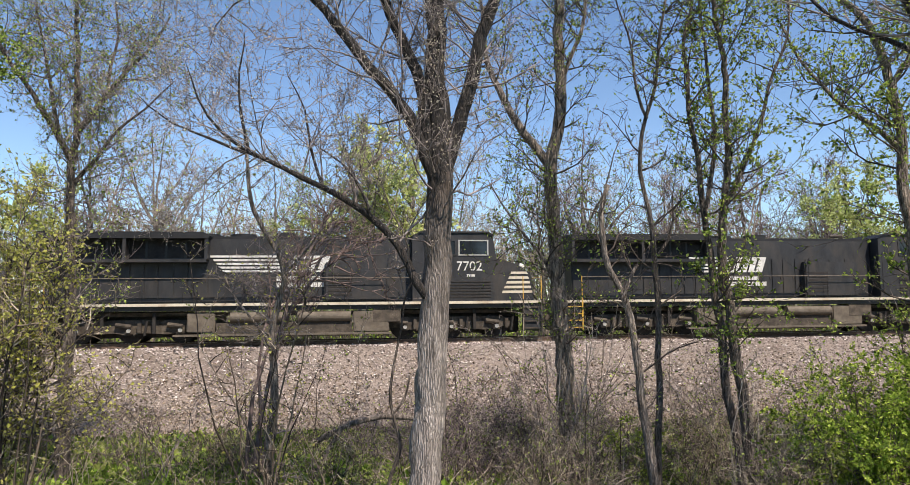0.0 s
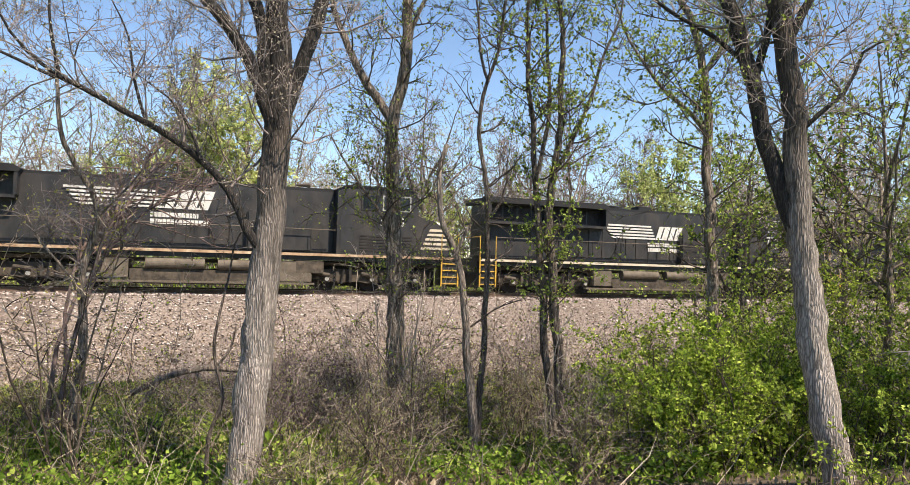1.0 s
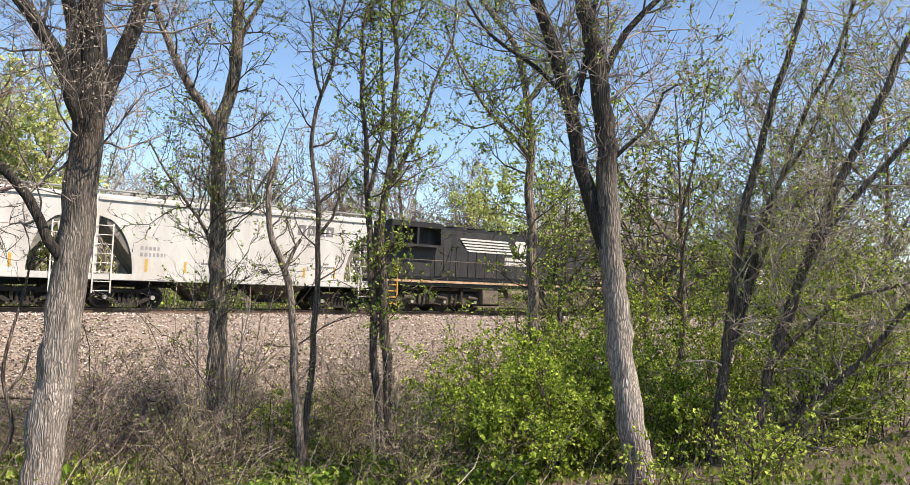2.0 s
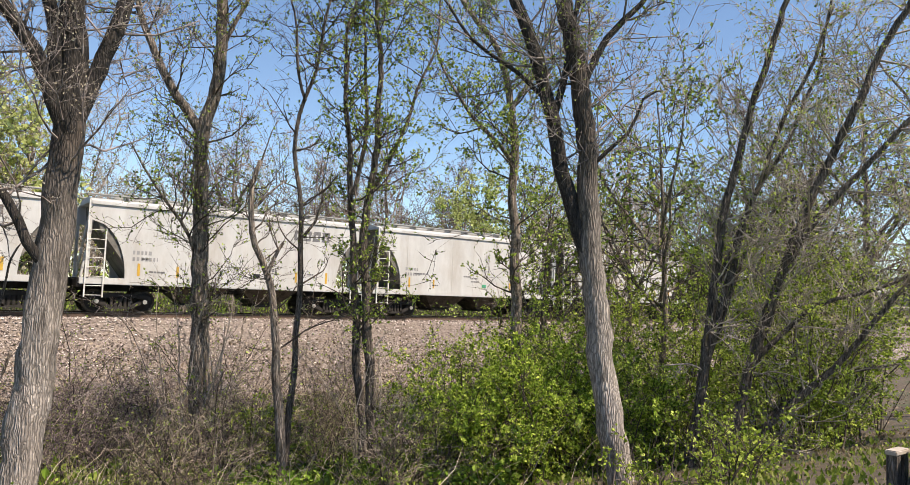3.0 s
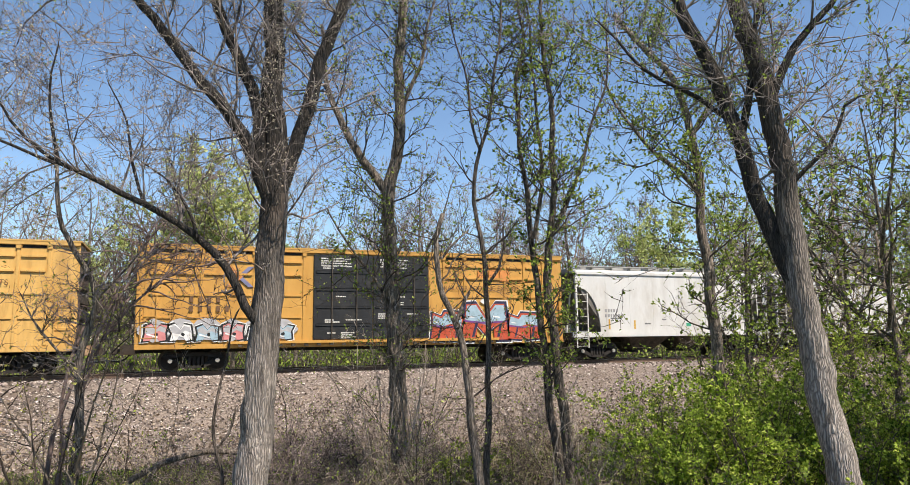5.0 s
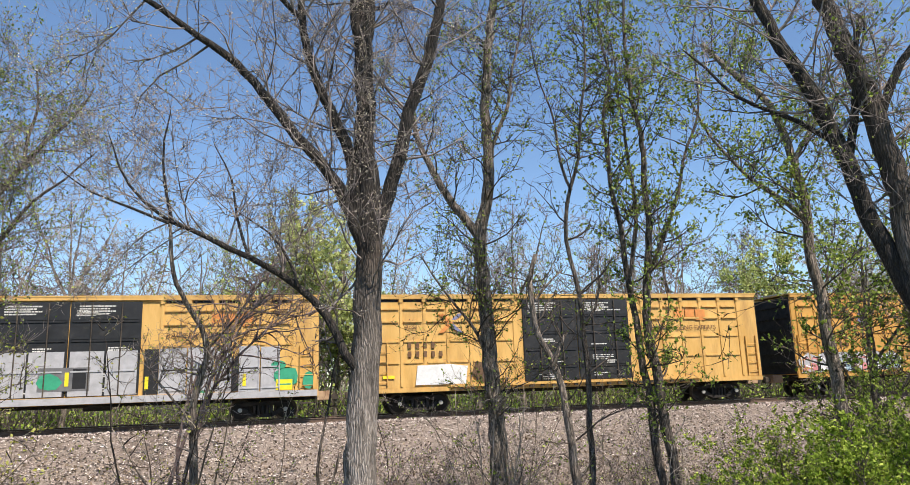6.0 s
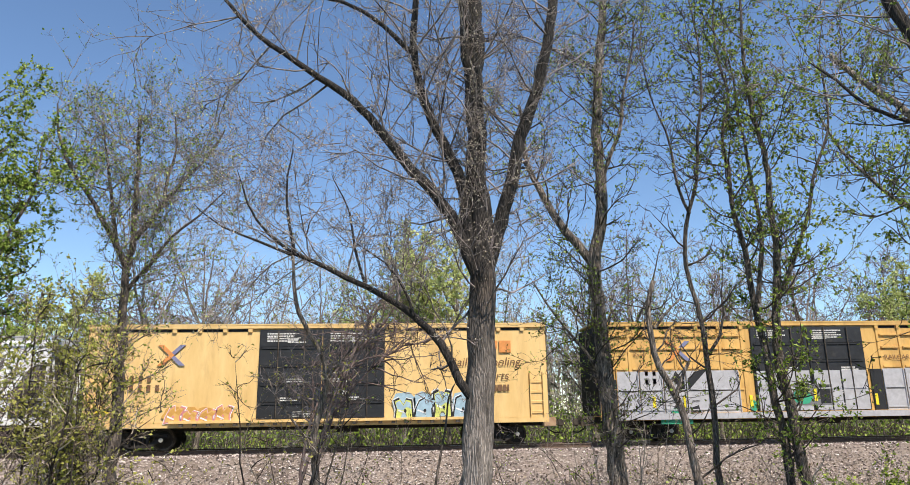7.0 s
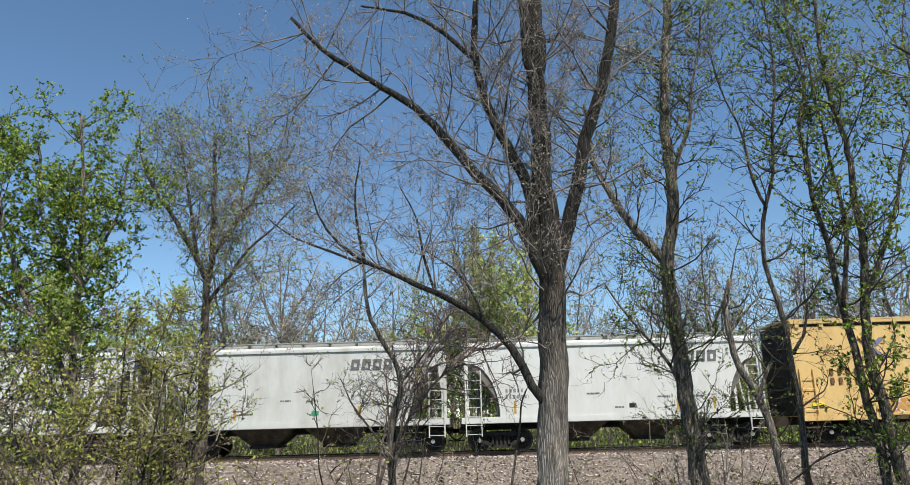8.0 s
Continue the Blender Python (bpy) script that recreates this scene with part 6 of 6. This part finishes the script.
def wood_tree(seed, h, leafy, lmat, twig_mat, spread=1.0, lsize=0.13):
    rnd = random.Random(seed)
    limbs = [("trunk", [(0, 0, 0), (rnd.uniform(-0.2, 0.2), 0, h * 0.3), (rnd.uniform(-0.4, 0.4), rnd.uniform(-0.3, 0.3), h * 0.62), (rnd.uniform(-0.6, 0.6), 0, h * 0.95)], h * 0.0115, 0.012)]
    for i in range(6):
        a, z = rnd.uniform(0, 6.28), h * rnd.uniform(0.22, 0.6)
        r = h * rnd.uniform(0.14, 0.24) * spread
        limbs.append(("limb", [(0, 0, z), (math.cos(a) * r * 0.5, math.sin(a) * r * 0.5, z + r * 0.7), (math.cos(a) * r, math.sin(a) * r, z + r * 1.6)], h * 0.005, 0.018))
    return tree("woodland_tree", "bare woodland tree behind the railway" if leafy < 0.5 else "woodland tree in pale green spring leaf behind the railway", seed, limbs, BARK_BROWN, twig_mat, lmat, twigs=2.1, reach=3.0, leafy=leafy, lsize=lsize, kids=(5, 5), start=0.2, fat=3.6, group="woods behind the railway")


protos = [wood_tree(101, 11.5, 0.25, LEAF_YELLOW, TWIG_PALE), wood_tree(102, 12.5, 0.15, LEAF, TWIG_RED), wood_tree(103, 10.0, 5.0, LEAF_PALE, TWIG, 1.3, 0.2), wood_tree(104, 11.0, 1.6, LEAF, TWIG, 1.1), wood_tree(105, 13.5, 0.3, LEAF, TWIG_PALE, 1.1)]
wr = random.Random(9)
spots = []
for i in range(80):
    x = -56 + 2.05 * i + wr.uniform(-1.2, 1.2)
    y = wr.uniform(40, 58)
    kind = wr.choices((0, 1, 2, 3, 4), (5, 5, 1.6, 1.6, 4))[0]
    spots.append((x, y, kind, wr.uniform(0.85, 1.3)))
spots += [(0.6, 42.5, 2, 1.28), (3.4, 44, 2, 1.1), (-4.5, 48, 2, 0.8), (15.0, 42, 2, 0.7), (12.0, 44, 3, 0.75)]
used = set()
for x, y, kind, sc in spots:
    m = pose(x, y, ground_z(x, y) - 0.1, 0, 0, wr.uniform(0, 360))
    if kind not in used:
        used.add(kind)
        protos[kind].matrix_basis = m
        protos[kind].scale = (sc, sc, sc)
    else:
        c = copy_thing(protos[kind], m)
        c.scale = (sc, sc, sc)


# trees and tall brush on the near bank, farther along the line
side = []
for i, (x, y, h, kind) in enumerate([(16.5, 12.5, 0.95, 3), (19.5, 16.0, 1.0, 0), (20.5, 10.5, 0.9, 3), (24.0, 14.0, 1.0, 1), (15.0, 15.5, 0.8, 3), (27.5, 19.0, 0.95, 3), (23.0, 20.0, 0.85, 0), (31.0, 15.5, 1.1, 4), (34.0, 22.0, 1.0, 3), (18.5, 5.5, 0.85, 1), (40.0, 20.0, 1.1, 0), (23.0, 6.5, 0.95, 4), (28.0, 9.5, 1.0, 3), (46.0, 24.0, 1.1, 3), (-13.5, 20.0, 0.85, 3), (-16.0, 17.5, 0.9, 3), (-12.0, 22.5, 0.7, 1), (25.5, 11.0, 1.1, 1)]):
    c = copy_thing(protos[kind], pose(x, y, ground_z(x, y) - 0.1, 0, 0, 47.0 * i))
    c.scale = (h, h, h)
    tagged(c, "slender tree in young leaf on the near bank" if kind in (2, 3) else "bare slender tree on the near bank", group="trees along the bank")


def scrub():
    """A belt of brush under the far woods."""
    rnd = random.Random(21)
    s, l = Soup(), Soup()
    for _ in range(2400):
        x, y = rnd.uniform(-50, 100), rnd.uniform(37.5, 60)
        p = Vector((x, y, ground_z(x, y)))
        for _ in range(3):
            d = Vector((rnd.uniform(-0.5, 0.5), rnd.uniform(-0.5, 0.5), 1)).normalized()
            h = rnd.uniform(1.0, 4.2)
            pts = [p, p + d * h * 0.5, p + bend(rnd, d, 0.2) * h]
            s.tube(pts, [0.03, 0.02, 0.008], 3)
            for _ in range(5):
                l.leaf(p + d * h * rnd.uniform(0.3, 1.1) + Vector((rnd.uniform(-0.6, 0.6), rnd.uniform(-0.6, 0.6), 0)), bend(rnd, d, 1.0), rnd.uniform(0.12, 0.26), rnd)
    tagged(s.put("far_brush", TWIG), "brown brush at the foot of the far woods", "brush", kind="stuff")
    tagged(l.put("far_foliage", LEAF, smooth=False), "green undergrowth leaves at the foot of the far woods", "foliage", kind="stuff")


scrub()


def far_woods():
    """The woods beyond, a deep belt of fine twigs and new leaves that closes the view under the trees."""
    rnd = random.Random(33)
    s = Soup()
    for _ in range(46000):
        x = rnd.uniform(-75, 150)
        y = rnd.uniform(60, 80)
        top = 9.0 + 3.0 * noise.noise(Vector((x * 0.11, y * 0.2, 0))) + 1.5 * noise.noise(Vector((x * 0.5, 3, 0)))
        z = 1.0 + max(1.5, top) * rnd.random() ** 1.2
        s.leaf(Vector((x, y, z)), Vector((rnd.uniform(-1, 1), rnd.uniform(-1, 1), rnd.uniform(0.2, 1.6))), rnd.uniform(0.25, 0.7), rnd)
    w = Soup()
    for _ in range(1500):
        x, y = rnd.uniform(-75, 150), rnd.uniform(58, 84)
        h = (9.5 + 3.5 * noise.noise(Vector((x * 0.09, 1, 5)))) * rnd.uniform(0.8, 1.25)
        d = Vector((rnd.uniform(-0.12, 0.12), 0, 1))
        pts = [Vector((x, y, 1.5)) + d * h * k / 3 + Vector((rnd.uniform(-0.2, 0.2), 0, 0)) for k in range(4)]
        w.tube(pts, [0.09, 0.07, 0.045, 0.015], 3)
        for _ in range(16):
            q = pts[1].lerp(pts[3], rnd.random())
            e = Vector((rnd.uniform(-1, 1), rnd.uniform(-0.5, 0.5), rnd.uniform(0.3, 1.2))).normalized() * rnd.uniform(0.8, 2.4)
            w.tube([q, q + e], [0.035, 0.01], 3)
    tagged(w.put("far_wood_stems", TWIG_PALE, smooth=False), "pale bare stems and twigs of the far woods", "woods", kind="stuff")
    tagged(s.put("far_woods", FAR_WOODS, smooth=False), "hazy brown-green belt of far woods", "woods", kind="stuff")


far_woods()


def motions():
    """The train runs past at an even speed."""
    for car, s in TRAIN:
        walk(car, [(t, pose(s + SPEED * t, TRACK_Y, RAIL_Z)) for t in (0.0, 2.0, 4.0, 6.0, 8.0)])


motions()
